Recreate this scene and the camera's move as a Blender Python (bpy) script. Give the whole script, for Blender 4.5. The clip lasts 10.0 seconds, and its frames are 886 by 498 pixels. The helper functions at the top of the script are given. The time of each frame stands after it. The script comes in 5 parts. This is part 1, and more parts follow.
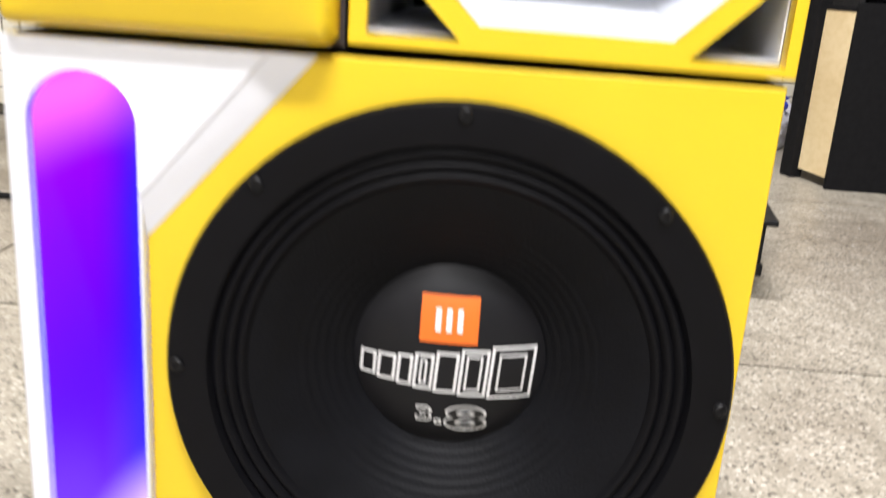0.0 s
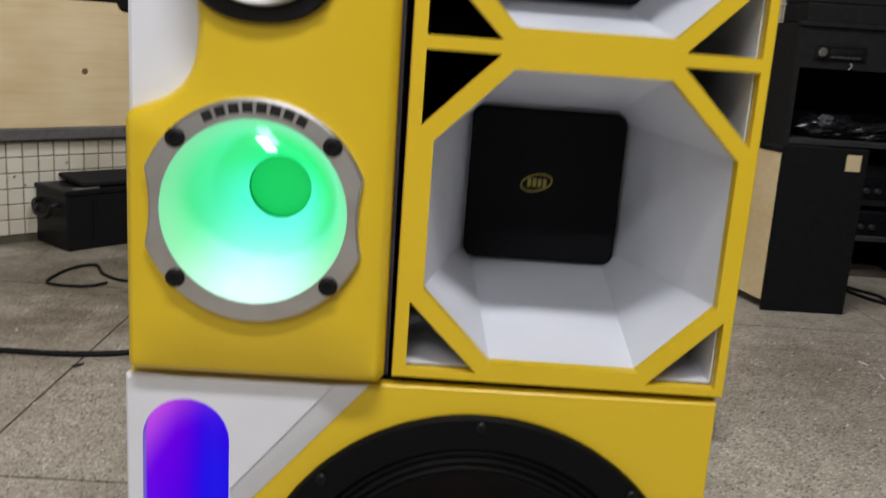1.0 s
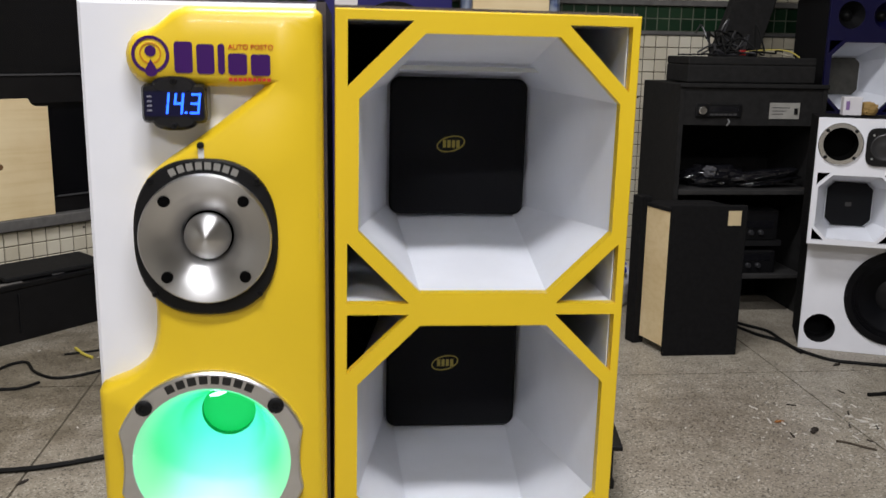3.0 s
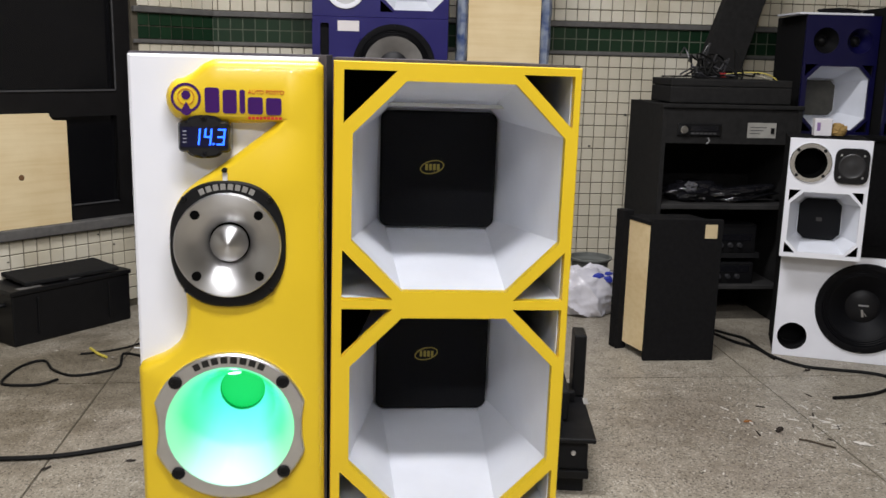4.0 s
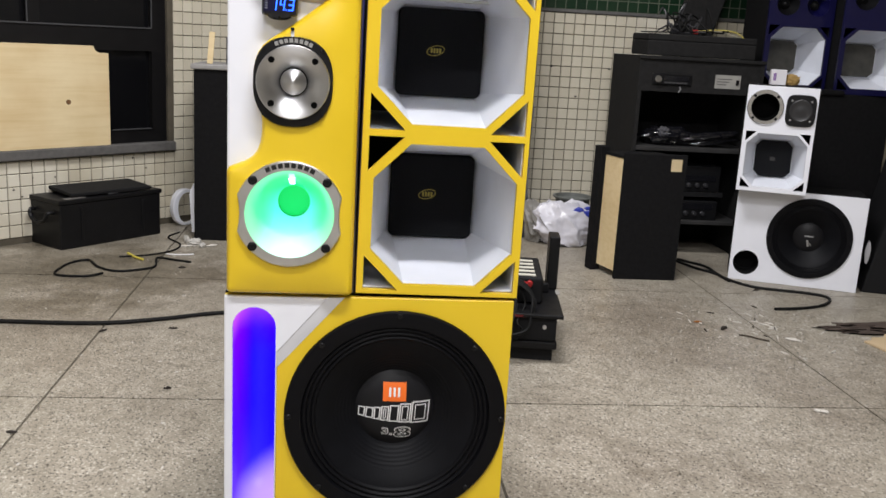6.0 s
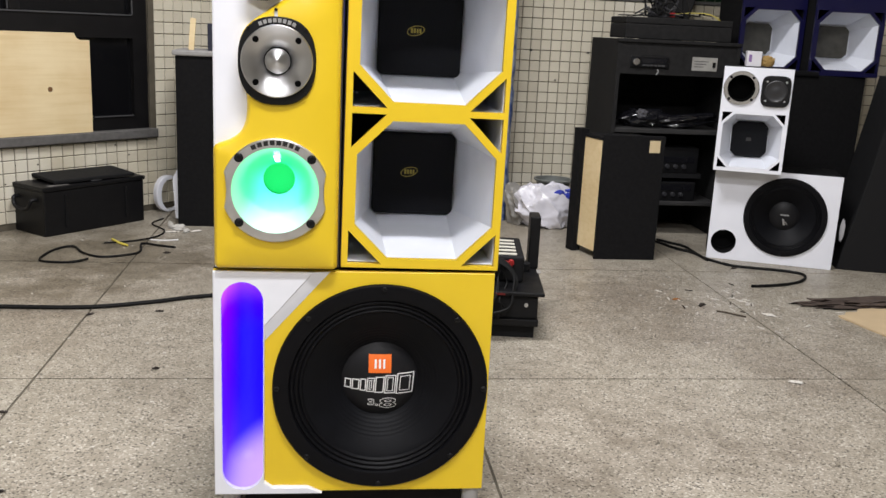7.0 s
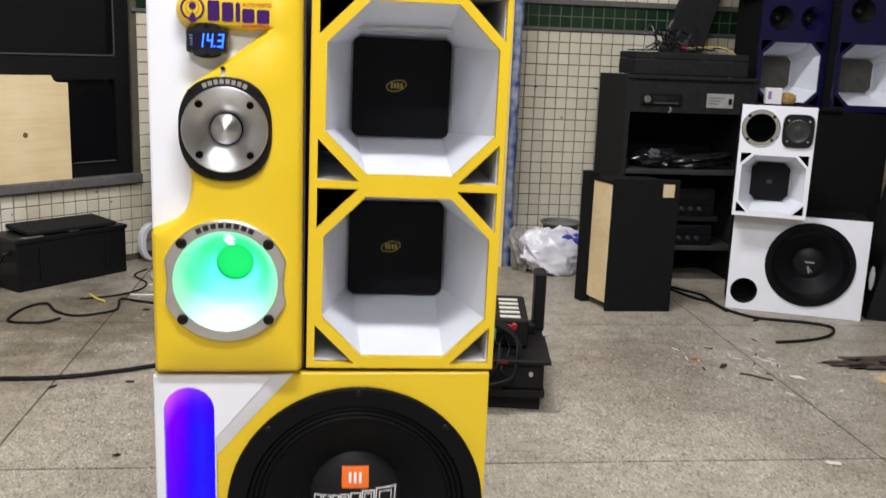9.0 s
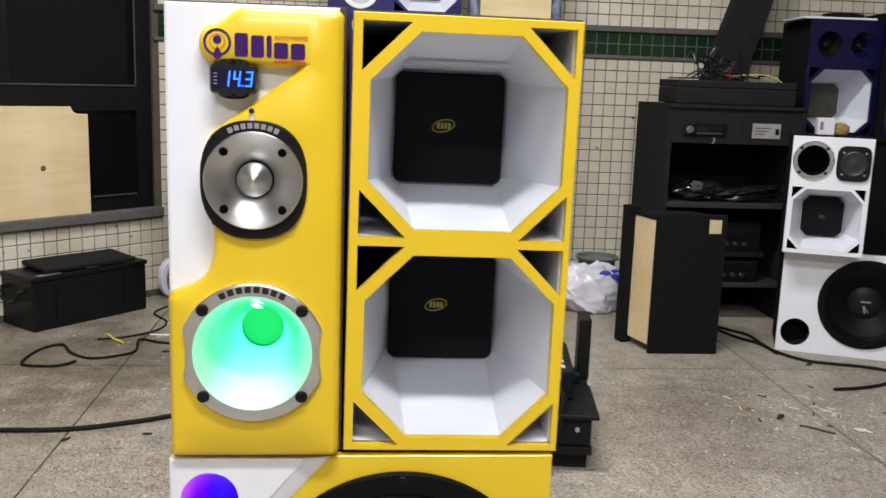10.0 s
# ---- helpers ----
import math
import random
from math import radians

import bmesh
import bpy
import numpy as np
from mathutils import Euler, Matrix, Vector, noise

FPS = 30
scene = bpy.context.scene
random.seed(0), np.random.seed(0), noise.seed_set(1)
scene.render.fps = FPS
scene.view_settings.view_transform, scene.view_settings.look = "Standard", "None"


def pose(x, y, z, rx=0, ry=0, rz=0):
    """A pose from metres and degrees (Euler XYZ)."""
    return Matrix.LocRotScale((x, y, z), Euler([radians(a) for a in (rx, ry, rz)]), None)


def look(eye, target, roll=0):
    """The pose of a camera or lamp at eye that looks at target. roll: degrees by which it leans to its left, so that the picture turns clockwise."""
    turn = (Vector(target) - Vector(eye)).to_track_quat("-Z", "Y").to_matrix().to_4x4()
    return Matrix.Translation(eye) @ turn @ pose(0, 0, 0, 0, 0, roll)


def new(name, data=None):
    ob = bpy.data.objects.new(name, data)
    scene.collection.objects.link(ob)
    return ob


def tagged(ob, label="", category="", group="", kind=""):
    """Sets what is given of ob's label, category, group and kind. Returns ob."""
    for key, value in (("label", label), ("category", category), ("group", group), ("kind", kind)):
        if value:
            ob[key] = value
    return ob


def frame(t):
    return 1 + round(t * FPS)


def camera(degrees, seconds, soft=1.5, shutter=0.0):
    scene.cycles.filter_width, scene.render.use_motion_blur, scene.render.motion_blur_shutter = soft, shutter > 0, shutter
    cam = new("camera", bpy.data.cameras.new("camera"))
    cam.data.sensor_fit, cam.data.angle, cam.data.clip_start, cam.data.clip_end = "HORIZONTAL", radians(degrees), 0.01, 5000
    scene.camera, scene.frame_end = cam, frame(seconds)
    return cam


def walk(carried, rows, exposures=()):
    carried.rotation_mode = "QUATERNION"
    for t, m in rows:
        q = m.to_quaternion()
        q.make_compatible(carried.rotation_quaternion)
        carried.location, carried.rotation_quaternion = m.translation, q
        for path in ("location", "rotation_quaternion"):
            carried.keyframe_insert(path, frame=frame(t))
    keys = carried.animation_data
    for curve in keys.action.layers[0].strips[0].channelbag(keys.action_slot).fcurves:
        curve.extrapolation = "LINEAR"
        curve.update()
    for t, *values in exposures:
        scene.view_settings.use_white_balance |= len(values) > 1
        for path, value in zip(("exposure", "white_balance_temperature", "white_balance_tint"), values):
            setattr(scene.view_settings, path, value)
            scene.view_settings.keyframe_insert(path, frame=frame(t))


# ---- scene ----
cam = camera(51.3, 10.0, soft=1.5, shutter=0.5)
PATH = [
    (0, (0.06, -0.595, 0.551), (-0.004, 1.315, -0.041), 4.0),
    (0.5, (0.02, -0.688, 0.689), (-0.017, 1.242, 0.165), 4.2),
    (1, (-0.006, -0.739, 0.782), (0.028, 1.21, 0.331), 3.7),
    (1.5, (-0.016, -0.784, 0.868), (0.104, 1.166, 0.44), 2.3),
    (2, (-0.014, -0.826, 0.926), (0.157, 1.117, 0.484), 1.1),
    (2.5, (-0.018, -0.857, 0.982), (0.176, 1.085, 0.544), 0.8),
    (3, (-0.016, -0.859, 1.026), (0.192, 1.083, 0.596), 1.0),
    (4.5, (-0.006, -1.19, 1.068), (0.184, 0.76, 0.665), 1.9),
    (5, (-0.013, -1.298, 1.045), (0.167, 0.647, 0.615), 2.5),
    (5.5, (-0.044, -1.449, 0.97), (0.149, 0.493, 0.531), 3.0),
    (7, (-0.055, -1.595, 0.924), (0.195, 0.333, 0.453), 2.8),
    (7.5, (-0.042, -1.604, 0.918), (0.213, 0.326, 0.459), 2.6),
    (8, (-0.034, -1.588, 0.915), (0.218, 0.343, 0.459), 2.4),
    (8.5, (-0.011, -1.471, 0.934), (0.233, 0.463, 0.488), 2.1),
    (9, (0.014, -1.332, 0.97), (0.242, 0.61, 0.552), 2.2),
    (9.5, (0.015, -1.262, 0.997), (0.216, 0.69, 0.61), 2.3),
    (10, (-0.015, -1.148, 0.985), (0.168, 0.809, 0.616), 2.0),
]
EXPOSURES = [(0.0, 0.84), (0.25, 0.35), (0.5, -0.2), (1.0, -0.46), (1.5, -0.5), (2.5, -0.36), (3.2, -0.28), (4.5, -0.06), (5.5, -0.02), (7.0, 0.17), (8.5, 0.17), (10.0, 0.06)]
walk(cam, [(t, look(eye, target, roll)) for t, eye, target, roll in PATH], EXPOSURES)

# ---- world and lamps ----
world = bpy.data.worlds.new("night")
scene.world = world
world.use_nodes = True
world.node_tree.nodes["Background"].inputs[0].default_value = (0.55, 0.62, 0.75, 1)
world.node_tree.nodes["Background"].inputs[1].default_value = 0.02


def area_lamp(name, loc, target, sx, sy, watts, color):
    d = bpy.data.lights.new(name, "AREA")
    d.shape, d.size, d.size_y, d.energy, d.color = "RECTANGLE", sx, sy, watts, color
    ob = new(name, d)
    ob.matrix_world = look(loc, target)
    return ob


WHITE_LIGHT = (0.985, 0.975, 1.0)
# assumed overhead lamps, out of view; places and power tuned to match brightness
area_lamp("ceiling_tube_front", (0.2, -1.25, 3.1), (0.2, -1.249, 0), 1.3, 0.25, 84, WHITE_LIGHT)
area_lamp("ceiling_tube_back", (0.0, 0.95, 3.1), (0.0, 0.951, 0), 1.3, 0.25, 88, WHITE_LIGHT)
# added fill behind the camera for more light on the fronts
area_lamp("added_fill_rear", (-0.6, -3.2, 3.1), (-0.6, -3.199, 0), 1.3, 0.25, 92, WHITE_LIGHT)


# ---- materials ----
def shader(name, color, rough=0.5, metal=0.0, spec=0.5, var=0.0, scale=20.0, bump=0.0, bump_scale=200.0, color2=None, coat=0.0, emit=None, emit_strength=0.0, island=0.0):
    m = bpy.data.materials.new(name)
    m.use_nodes = True
    nt = m.node_tree
    b = nt.nodes["Principled BSDF"]
    b.inputs["Base Color"].default_value = (*color, 1)
    b.inputs["Roughness"].default_value = rough
    b.inputs["Metallic"].default_value = metal
    b.inputs["Specular IOR Level"].default_value = spec
    b.inputs["Coat Weight"].default_value = coat
    tc = nt.nodes.new("ShaderNodeTexCoord")
    if var > 0 or color2:
        n = nt.nodes.new("ShaderNodeTexNoise")
        n.inputs["Scale"].default_value = scale
        n.inputs["Detail"].default_value = 6
        nt.links.new(tc.outputs["Object"], n.inputs["Vector"])
        r = nt.nodes.new("ShaderNodeValToRGB")
        c2 = color2 or tuple(c * (1 - var) for c in color)
        r.color_ramp.elements[0].position, r.color_ramp.elements[1].position = 0.32, 0.68
        r.color_ramp.elements[0].color, r.color_ramp.elements[1].color = (*c2, 1), (*color, 1)
        nt.links.new(n.outputs["Fac"], r.inputs["Fac"])
        nt.links.new(r.outputs["Color"], b.inputs["Base Color"])
        mr = nt.nodes.new("ShaderNodeMapRange")
        mr.inputs["To Min"].default_value, mr.inputs["To Max"].default_value = max(rough - 0.08, 0.03), min(rough + 0.1, 1)
        nt.links.new(n.outputs["Fac"], mr.inputs["Value"])
        nt.links.new(mr.outputs["Result"], b.inputs["Roughness"])
    if bump > 0:
        n2 = nt.nodes.new("ShaderNodeTexNoise")
        n2.inputs["Scale"].default_value = bump_scale
        n2.inputs["Detail"].default_value = 4
        nt.links.new(tc.outputs["Object"], n2.inputs["Vector"])
        bp = nt.nodes.new("ShaderNodeBump")
        bp.inputs["Strength"].default_value = bump
        bp.inputs["Distance"].default_value = 0.002
        nt.links.new(n2.outputs["Fac"], bp.inputs["Height"])
        nt.links.new(bp.outputs["Normal"], b.inputs["Normal"])
    if emit:
        b.inputs["Emission Color"].default_value = (*emit, 1)
        b.inputs["Emission Strength"].default_value = emit_strength
    return m


YELLOW = shader("yellow_paint", (0.80, 0.556, 0.019), 0.36, var=0.05, scale=9, bump=0.06, bump_scale=60, coat=0.15)
WHITE = shader("white_paint", (0.83, 0.845, 0.91), 0.32, var=0.05, scale=11, bump=0.05, bump_scale=70, coat=0.15)
HORN_WHITE = shader("horn_white_paint", (0.76, 0.785, 0.85), 0.45, var=0.07, scale=14, bump=0.1, bump_scale=90)
CARPET = shader("black_carpet", (0.011, 0.0108, 0.0115), 0.95, spec=0.1, var=0.35, scale=60, bump=0.6, bump_scale=900)
RACK_CARPET = shader("lighter_black_carpet", (0.024, 0.0235, 0.0235), 0.95, spec=0.12, var=0.3, scale=40, bump=0.6, bump_scale=900)
GREY_CARPET = shader("grey_carpet", (0.10, 0.09, 0.10), 0.95, spec=0.15, var=0.3, scale=60, bump=0.6, bump_scale=900)
BLACK = shader("black_plastic", (0.006, 0.006, 0.007), 0.45, spec=0.25, var=0.3, scale=30, bump=0.1, bump_scale=300)
BLACK_MATT = shader("black_matt", (0.006, 0.006, 0.007), 0.75, spec=0.3, var=0.3, scale=40, bump=0.2, bump_scale=500)
CONE = shader("paper_cone", (0.0035, 0.0038, 0.0055), 0.5, spec=0.14, var=0.3, scale=45, bump=0.25, bump_scale=450)
RUBBER = shader("rubber", (0.0032, 0.0032, 0.0045), 0.5, spec=0.14, var=0.2, scale=40)
DOME = shader("dust_cap_black", (0.006, 0.006, 0.008), 0.48, spec=0.3, var=0.2, scale=30)
GRILLE = shader("grille_foam", (0.009, 0.0095, 0.0115), 0.85, spec=0.2, var=0.3, scale=300, bump=0.5, bump_scale=1200)
METAL = shader("brushed_aluminium", (0.72, 0.725, 0.74), 0.36, metal=1.0, var=0.12, scale=35, bump=0.05, bump_scale=250)
TURNED = shader("turned_aluminium", (0.60, 0.60, 0.61), 0.38, metal=1.0)
tn = TURNED.node_tree.nodes.new("ShaderNodeTangent")
tn.direction_type, tn.axis = "RADIAL", "Y"
TURNED.node_tree.links.new(tn.outputs[0], TURNED.node_tree.nodes["Principled BSDF"].inputs["Tangent"])
TURNED.node_tree.nodes["Principled BSDF"].inputs["Anisotropic"].default_value = 0.85
TURNED.node_tree.nodes["Principled BSDF"].inputs["Anisotropic Rotation"].default_value = 0.25
CHROME = shader("chrome", (0.75, 0.75, 0.76), 0.14, metal=1.0)
ORANGE = shader("orange_print", (0.85, 0.16, 0.015), 0.45, var=0.06, scale=40)
PRINT_WHITE = shader("white_print", (0.78, 0.78, 0.78), 0.5)
PRINT_BLACK = shader("black_print", (0.01, 0.01, 0.01), 0.5)
# flat black that stands in for the shade inside holes and throats
HOLE_SHADE = shader("hole_shade", (0.002, 0.002, 0.002), 0.9, spec=0.05)
GOLD_PRINT = shader("gold_print", (0.42, 0.34, 0.06), 0.45)
PURPLE = shader("purple_print", (0.045, 0.007, 0.11), 0.45, spec=0.25)
RED_PRINT = shader("red_print", (0.55, 0.03, 0.015), 0.45)
BLUE_PAINT = shader("blue_paint", (0.011, 0.008, 0.115), 0.3, var=0.15, scale=12, coat=0.2)
# blue paint with the shade on the right-hand boxes put into its colour
SHADED_BLUE_PAINT = shader("shaded_blue_paint", (0.0038, 0.0034, 0.042), 0.3, var=0.15, scale=12, coat=0.2)
PLYWOOD = shader("plywood", (0.80, 0.66, 0.41), 0.6, color2=(0.72, 0.56, 0.32), scale=5, bump=0.15, bump_scale=90)


def add_grain(m, strength):
    """Long faint grain and a few darker smears along x."""
    nt = m.node_tree
    b = nt.nodes["Principled BSDF"]
    old = b.inputs["Base Color"].links[0].from_socket
    tc = nt.nodes.new("ShaderNodeTexCoord")
    for scale, lo in (((3, 30, 55), 1 - strength), ((2.2, 6, 9), 1 - 1.3 * strength)):
        mp = nt.nodes.new("ShaderNodeMapping")
        mp.inputs["Scale"].default_value = scale
        nt.links.new(tc.outputs["Object"], mp.inputs["Vector"])
        n = nt.nodes.new("ShaderNodeTexNoise")
        n.inputs["Scale"].default_value, n.inputs["Detail"].default_value = 1.0, 6
        nt.links.new(mp.outputs[0], n.inputs["Vector"])
        r = nt.nodes.new("ShaderNodeValToRGB")
        r.color_ramp.elements[0].position, r.color_ramp.elements[1].position = 0.36, 0.56
        r.color_ramp.elements[0].color, r.color_ramp.elements[1].color = (lo, lo * 0.98, lo * 0.93, 1), (1, 1, 1, 1)
        nt.links.new(n.outputs["Fac"], r.inputs["Fac"])
        mx = nt.nodes.new("ShaderNodeMix")
        mx.data_type, mx.blend_type = "RGBA", "MULTIPLY"
        mx.inputs["Factor"].default_value = 1
        nt.links.new(old, mx.inputs["A"])
        nt.links.new(r.outputs["Color"], mx.inputs["B"])
        old = mx.outputs["Result"]
    nt.links.new(old, b.inputs["Base Color"])


add_grain(PLYWOOD, 0.055)
DARK_GLASS = shader("dark_window_glass", (0.006, 0.006, 0.007), 0.16, spec=0.35, var=0.3, scale=3)
FRAME_BLACK = shader("black_frame", (0.005, 0.0045, 0.005), 0.5, spec=0.3, var=0.3, scale=20)
STONE = shader("grey_stone", (0.13, 0.125, 0.12), 0.6, var=0.3, scale=40, bump=0.2)
GREY_CLOTH = shader("grey_cloth", (0.33, 0.32, 0.31), 0.9, var=0.2, scale=30)
GROUT = shader("grout", (0.10, 0.085, 0.06), 0.9, var=0.35, scale=18)
CABLE = shader("black_cable", (0.006, 0.006, 0.006), 0.65, spec=0.2)
BLUE_DIGIT = shader("lit_blue_digit", (0.0, 0.05, 0.5), 0.4, emit=(0.02, 0.11, 1.0), emit_strength=4.0)
METER_GREEN = shader("green_meter", (0.10, 0.22, 0.15), 0.3, emit=(0.2, 0.5, 0.35), emit_strength=0.15)
RED_PLASTIC = shader("red_plastic", (0.32, 0.015, 0.015), 0.4)


def tile_material(name, a, b2, rough):
    m = shader(name, a, rough, var=0.06, scale=4, bump=0.05, bump_scale=40)
    nt = m.node_tree
    b = nt.nodes["Principled BSDF"]
    g = nt.nodes.new("ShaderNodeNewGeometry")
    oi = nt.nodes.new("ShaderNodeObjectInfo")
    add = nt.nodes.new("ShaderNodeMath")
    add.operation = "ADD"
    nt.links.new(g.outputs["Random Per Island"], add.inputs[0])
    nt.links.new(oi.outputs["Random"], add.inputs[1])
    fr = nt.nodes.new("ShaderNodeMath")
    fr.operation = "FRACT"
    nt.links.new(add.outputs[0], fr.inputs[0])
    mix = nt.nodes.new("ShaderNodeMix")
    mix.data_type = "RGBA"
    mix.inputs["A"].default_value, mix.inputs["B"].default_value = (*a, 1), (*b2, 1)
    nt.links.new(fr.outputs[0], mix.inputs["Factor"])
    # grime drips over the glaze
    tc = nt.nodes.new("ShaderNodeTexCoord")
    n = nt.nodes.new("ShaderNodeTexNoise")
    n.inputs["Scale"].default_value, n.inputs["Detail"].default_value = 2.2, 8
    nt.links.new(tc.outputs["Object"], n.inputs["Vector"])
    ra = nt.nodes.new("ShaderNodeValToRGB")
    ra.color_ramp.elements[0].position, ra.color_ramp.elements[1].position = 0.35, 0.6
    ra.color_ramp.elements[0].color, ra.color_ramp.elements[1].color = (0.80, 0.77, 0.70, 1), (1, 1, 1, 1)
    nt.links.new(n.outputs["Fac"], ra.inputs["Fac"])
    mul = nt.nodes.new("ShaderNodeMix")
    mul.data_type, mul.blend_type = "RGBA", "MULTIPLY"
    mul.inputs["Factor"].default_value = 1
    nt.links.new(mix.outputs["Result"], mul.inputs["A"])
    nt.links.new(ra.outputs["Color"], mul.inputs["B"])
    nt.links.new(mul.outputs["Result"], b.inputs["Base Color"])
    return m


TILE = tile_material("cream_tile", (0.74, 0.70, 0.59), (0.66, 0.615, 0.51), 0.3)
TILE_GREEN = tile_material("green_tile", (0.016, 0.045, 0.023), (0.010, 0.030, 0.016), 0.22)


def terrazzo():
    m = bpy.data.materials.new("terrazzo")
    m.use_nodes = True
    nt = m.node_tree
    b = nt.nodes["Principled BSDF"]
    tc = nt.nodes.new("ShaderNodeNewGeometry")

    def node(kind, **kw):
        n = nt.nodes.new(kind)
        for k, v in kw.items():
            n.inputs[k].default_value = v
        return n

    def ramp(src, stops):
        r = nt.nodes.new("ShaderNodeValToRGB")
        while len(r.color_ramp.elements) < len(stops):
            r.color_ramp.elements.new(0.5)
        for e, (p, c) in zip(r.color_ramp.elements, stops):
            e.position, e.color = p, (*c, 1)
        nt.links.new(src, r.inputs["Fac"])
        return r.outputs["Color"]

    def mix(fac, a, c, mode="MIX"):
        n = nt.nodes.new("ShaderNodeMix")
        n.data_type, n.blend_type = "RGBA", mode
        if isinstance(fac, float):
            n.inputs["Factor"].default_value = fac
        else:
            nt.links.new(fac, n.inputs["Factor"])
        for key, v in (("A", a), ("B", c)):
            if isinstance(v, tuple):
                n.inputs[key].default_value = (*v, 1)
            else:
                nt.links.new(v, n.inputs[key])
        return n.outputs["Result"]

    v = node("ShaderNodeTexVoronoi", Scale=240.0)
    v2 = node("ShaderNodeTexVoronoi", Scale=460.0)
    big = node("ShaderNodeTexNoise", Scale=1.1, Detail=9.0, Roughness=0.65)
    mid = node("ShaderNodeTexNoise", Scale=14.0, Detail=6.0)
    for n in (v, v2, big, mid):
        nt.links.new(tc.outputs["Position"], n.inputs["Vector"])
    sep = nt.nodes.new("ShaderNodeSeparateColor")
    nt.links.new(v.outputs["Color"], sep.inputs["Color"])
    sep2 = nt.nodes.new("ShaderNodeSeparateColor")
    nt.links.new(v2.outputs["Color"], sep2.inputs["Color"])
    base = ramp(sep.outputs["Red"], [(0.0, (0.03, 0.025, 0.02)), (0.085, (0.05, 0.042, 0.033)), (0.13, (0.28, 0.25, 0.20)), (0.55, (0.37, 0.325, 0.268)), (0.86, (0.43, 0.38, 0.315)), (0.96, (0.66, 0.61, 0.54))])
    fine = ramp(sep2.outputs["Green"], [(0.0, (0.16, 0.14, 0.11)), (0.16, (0.345, 0.303, 0.25)), (0.9, (0.395, 0.35, 0.292)), (1.0, (0.6, 0.56, 0.49))])
    c = mix(0.28, base, fine)
    c = mix(1.0, c, ramp(mid.outputs["Fac"], [(0.3, (0.78, 0.77, 0.75)), (0.6, (1, 1, 1))]), "MULTIPLY")
    c = mix(1.0, c, ramp(big.outputs["Fac"], [(0.34, (0.62, 0.60, 0.57)), (0.5, (0.90, 0.91, 0.89)), (0.66, (0.98, 1, 0.98))]), "MULTIPLY")
    # grime stains, with a radial mask darkening the floor towards the battery corner
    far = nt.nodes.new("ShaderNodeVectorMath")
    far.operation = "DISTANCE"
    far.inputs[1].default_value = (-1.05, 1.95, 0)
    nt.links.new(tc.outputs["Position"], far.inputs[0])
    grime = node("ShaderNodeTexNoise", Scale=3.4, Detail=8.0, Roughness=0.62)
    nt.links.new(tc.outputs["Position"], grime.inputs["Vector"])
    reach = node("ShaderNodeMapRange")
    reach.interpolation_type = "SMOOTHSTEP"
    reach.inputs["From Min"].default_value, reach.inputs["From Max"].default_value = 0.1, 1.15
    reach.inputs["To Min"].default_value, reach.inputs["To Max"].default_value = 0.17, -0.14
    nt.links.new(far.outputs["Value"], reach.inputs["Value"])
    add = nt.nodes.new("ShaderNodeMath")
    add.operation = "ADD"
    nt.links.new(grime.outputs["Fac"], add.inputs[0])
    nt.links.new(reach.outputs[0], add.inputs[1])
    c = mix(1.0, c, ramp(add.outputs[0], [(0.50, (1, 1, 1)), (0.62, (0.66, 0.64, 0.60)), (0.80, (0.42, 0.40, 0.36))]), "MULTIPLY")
    nt.links.new(c, b.inputs["Base Color"])
    mr = node("ShaderNodeMapRange")
    mr.inputs["To Min"].default_value, mr.inputs["To Max"].default_value = 0.30, 0.52
    nt.links.new(big.outputs["Fac"], mr.inputs["Value"])
    nt.links.new(mr.outputs["Result"], b.inputs["Roughness"])
    bp = node("ShaderNodeBump", Strength=0.12, Distance=0.001)
    nt.links.new(mid.outputs["Fac"], bp.inputs["Height"])
    nt.links.new(bp.outputs["Normal"], b.inputs["Normal"])
    return m


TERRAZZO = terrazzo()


class Glow:
    """Nodes that paint a glow into a material's emission as a colour gradient."""

    def __init__(self, m):
        self.nt = m.node_tree
        self.sp = self.nt.nodes.new("ShaderNodeSeparateXYZ")
        tc = self.nt.nodes.new("ShaderNodeTexCoord")
        self.nt.links.new(tc.outputs["Object"], self.sp.inputs[0])

    def axis(self, name):
        return self.sp.outputs[name]

    def put(self, socket, v):
        if isinstance(v, tuple):
            socket.default_value = (*v, 1)
        elif isinstance(v, float):
            socket.default_value = v
        else:
            self.nt.links.new(v, socket)

    def fade(self, src, a, b):
        """0 at a, 1 at b."""
        n = self.nt.nodes.new("ShaderNodeMapRange")
        n.interpolation_type = "SMOOTHSTEP"
        n.inputs["From Min"].default_value, n.inputs["From Max"].default_value = min(a, b), max(a, b)
        n.inputs["To Min"].default_value, n.inputs["To Max"].default_value = (0, 1) if a < b else (1, 0)
        self.put(n.inputs["Value"], src)
        return n.outputs[0]

    def math(self, op, a, b=None):
        n = self.nt.nodes.new("ShaderNodeMath")
        n.operation = op
        self.put(n.inputs[0], a)
        if b is not None:
            self.put(n.inputs[1], b)
        return n.outputs[0]

    def mix(self, fac, a, b):
        n = self.nt.nodes.new("ShaderNodeMix")
        n.data_type = "RGBA"
        self.put(n.inputs["Factor"], fac)
        self.put(n.inputs["A"], a)
        self.put(n.inputs["B"], b)
        return n.outputs["Result"]

    def glow(self, color):
        self.put(self.nt.nodes["Principled BSDF"].inputs["Emission Color"], color)


def glow_material(name, color, rough, strength):
    m = shader(name, color, rough, emit=color, emit_strength=strength)
    return m, Glow(m)


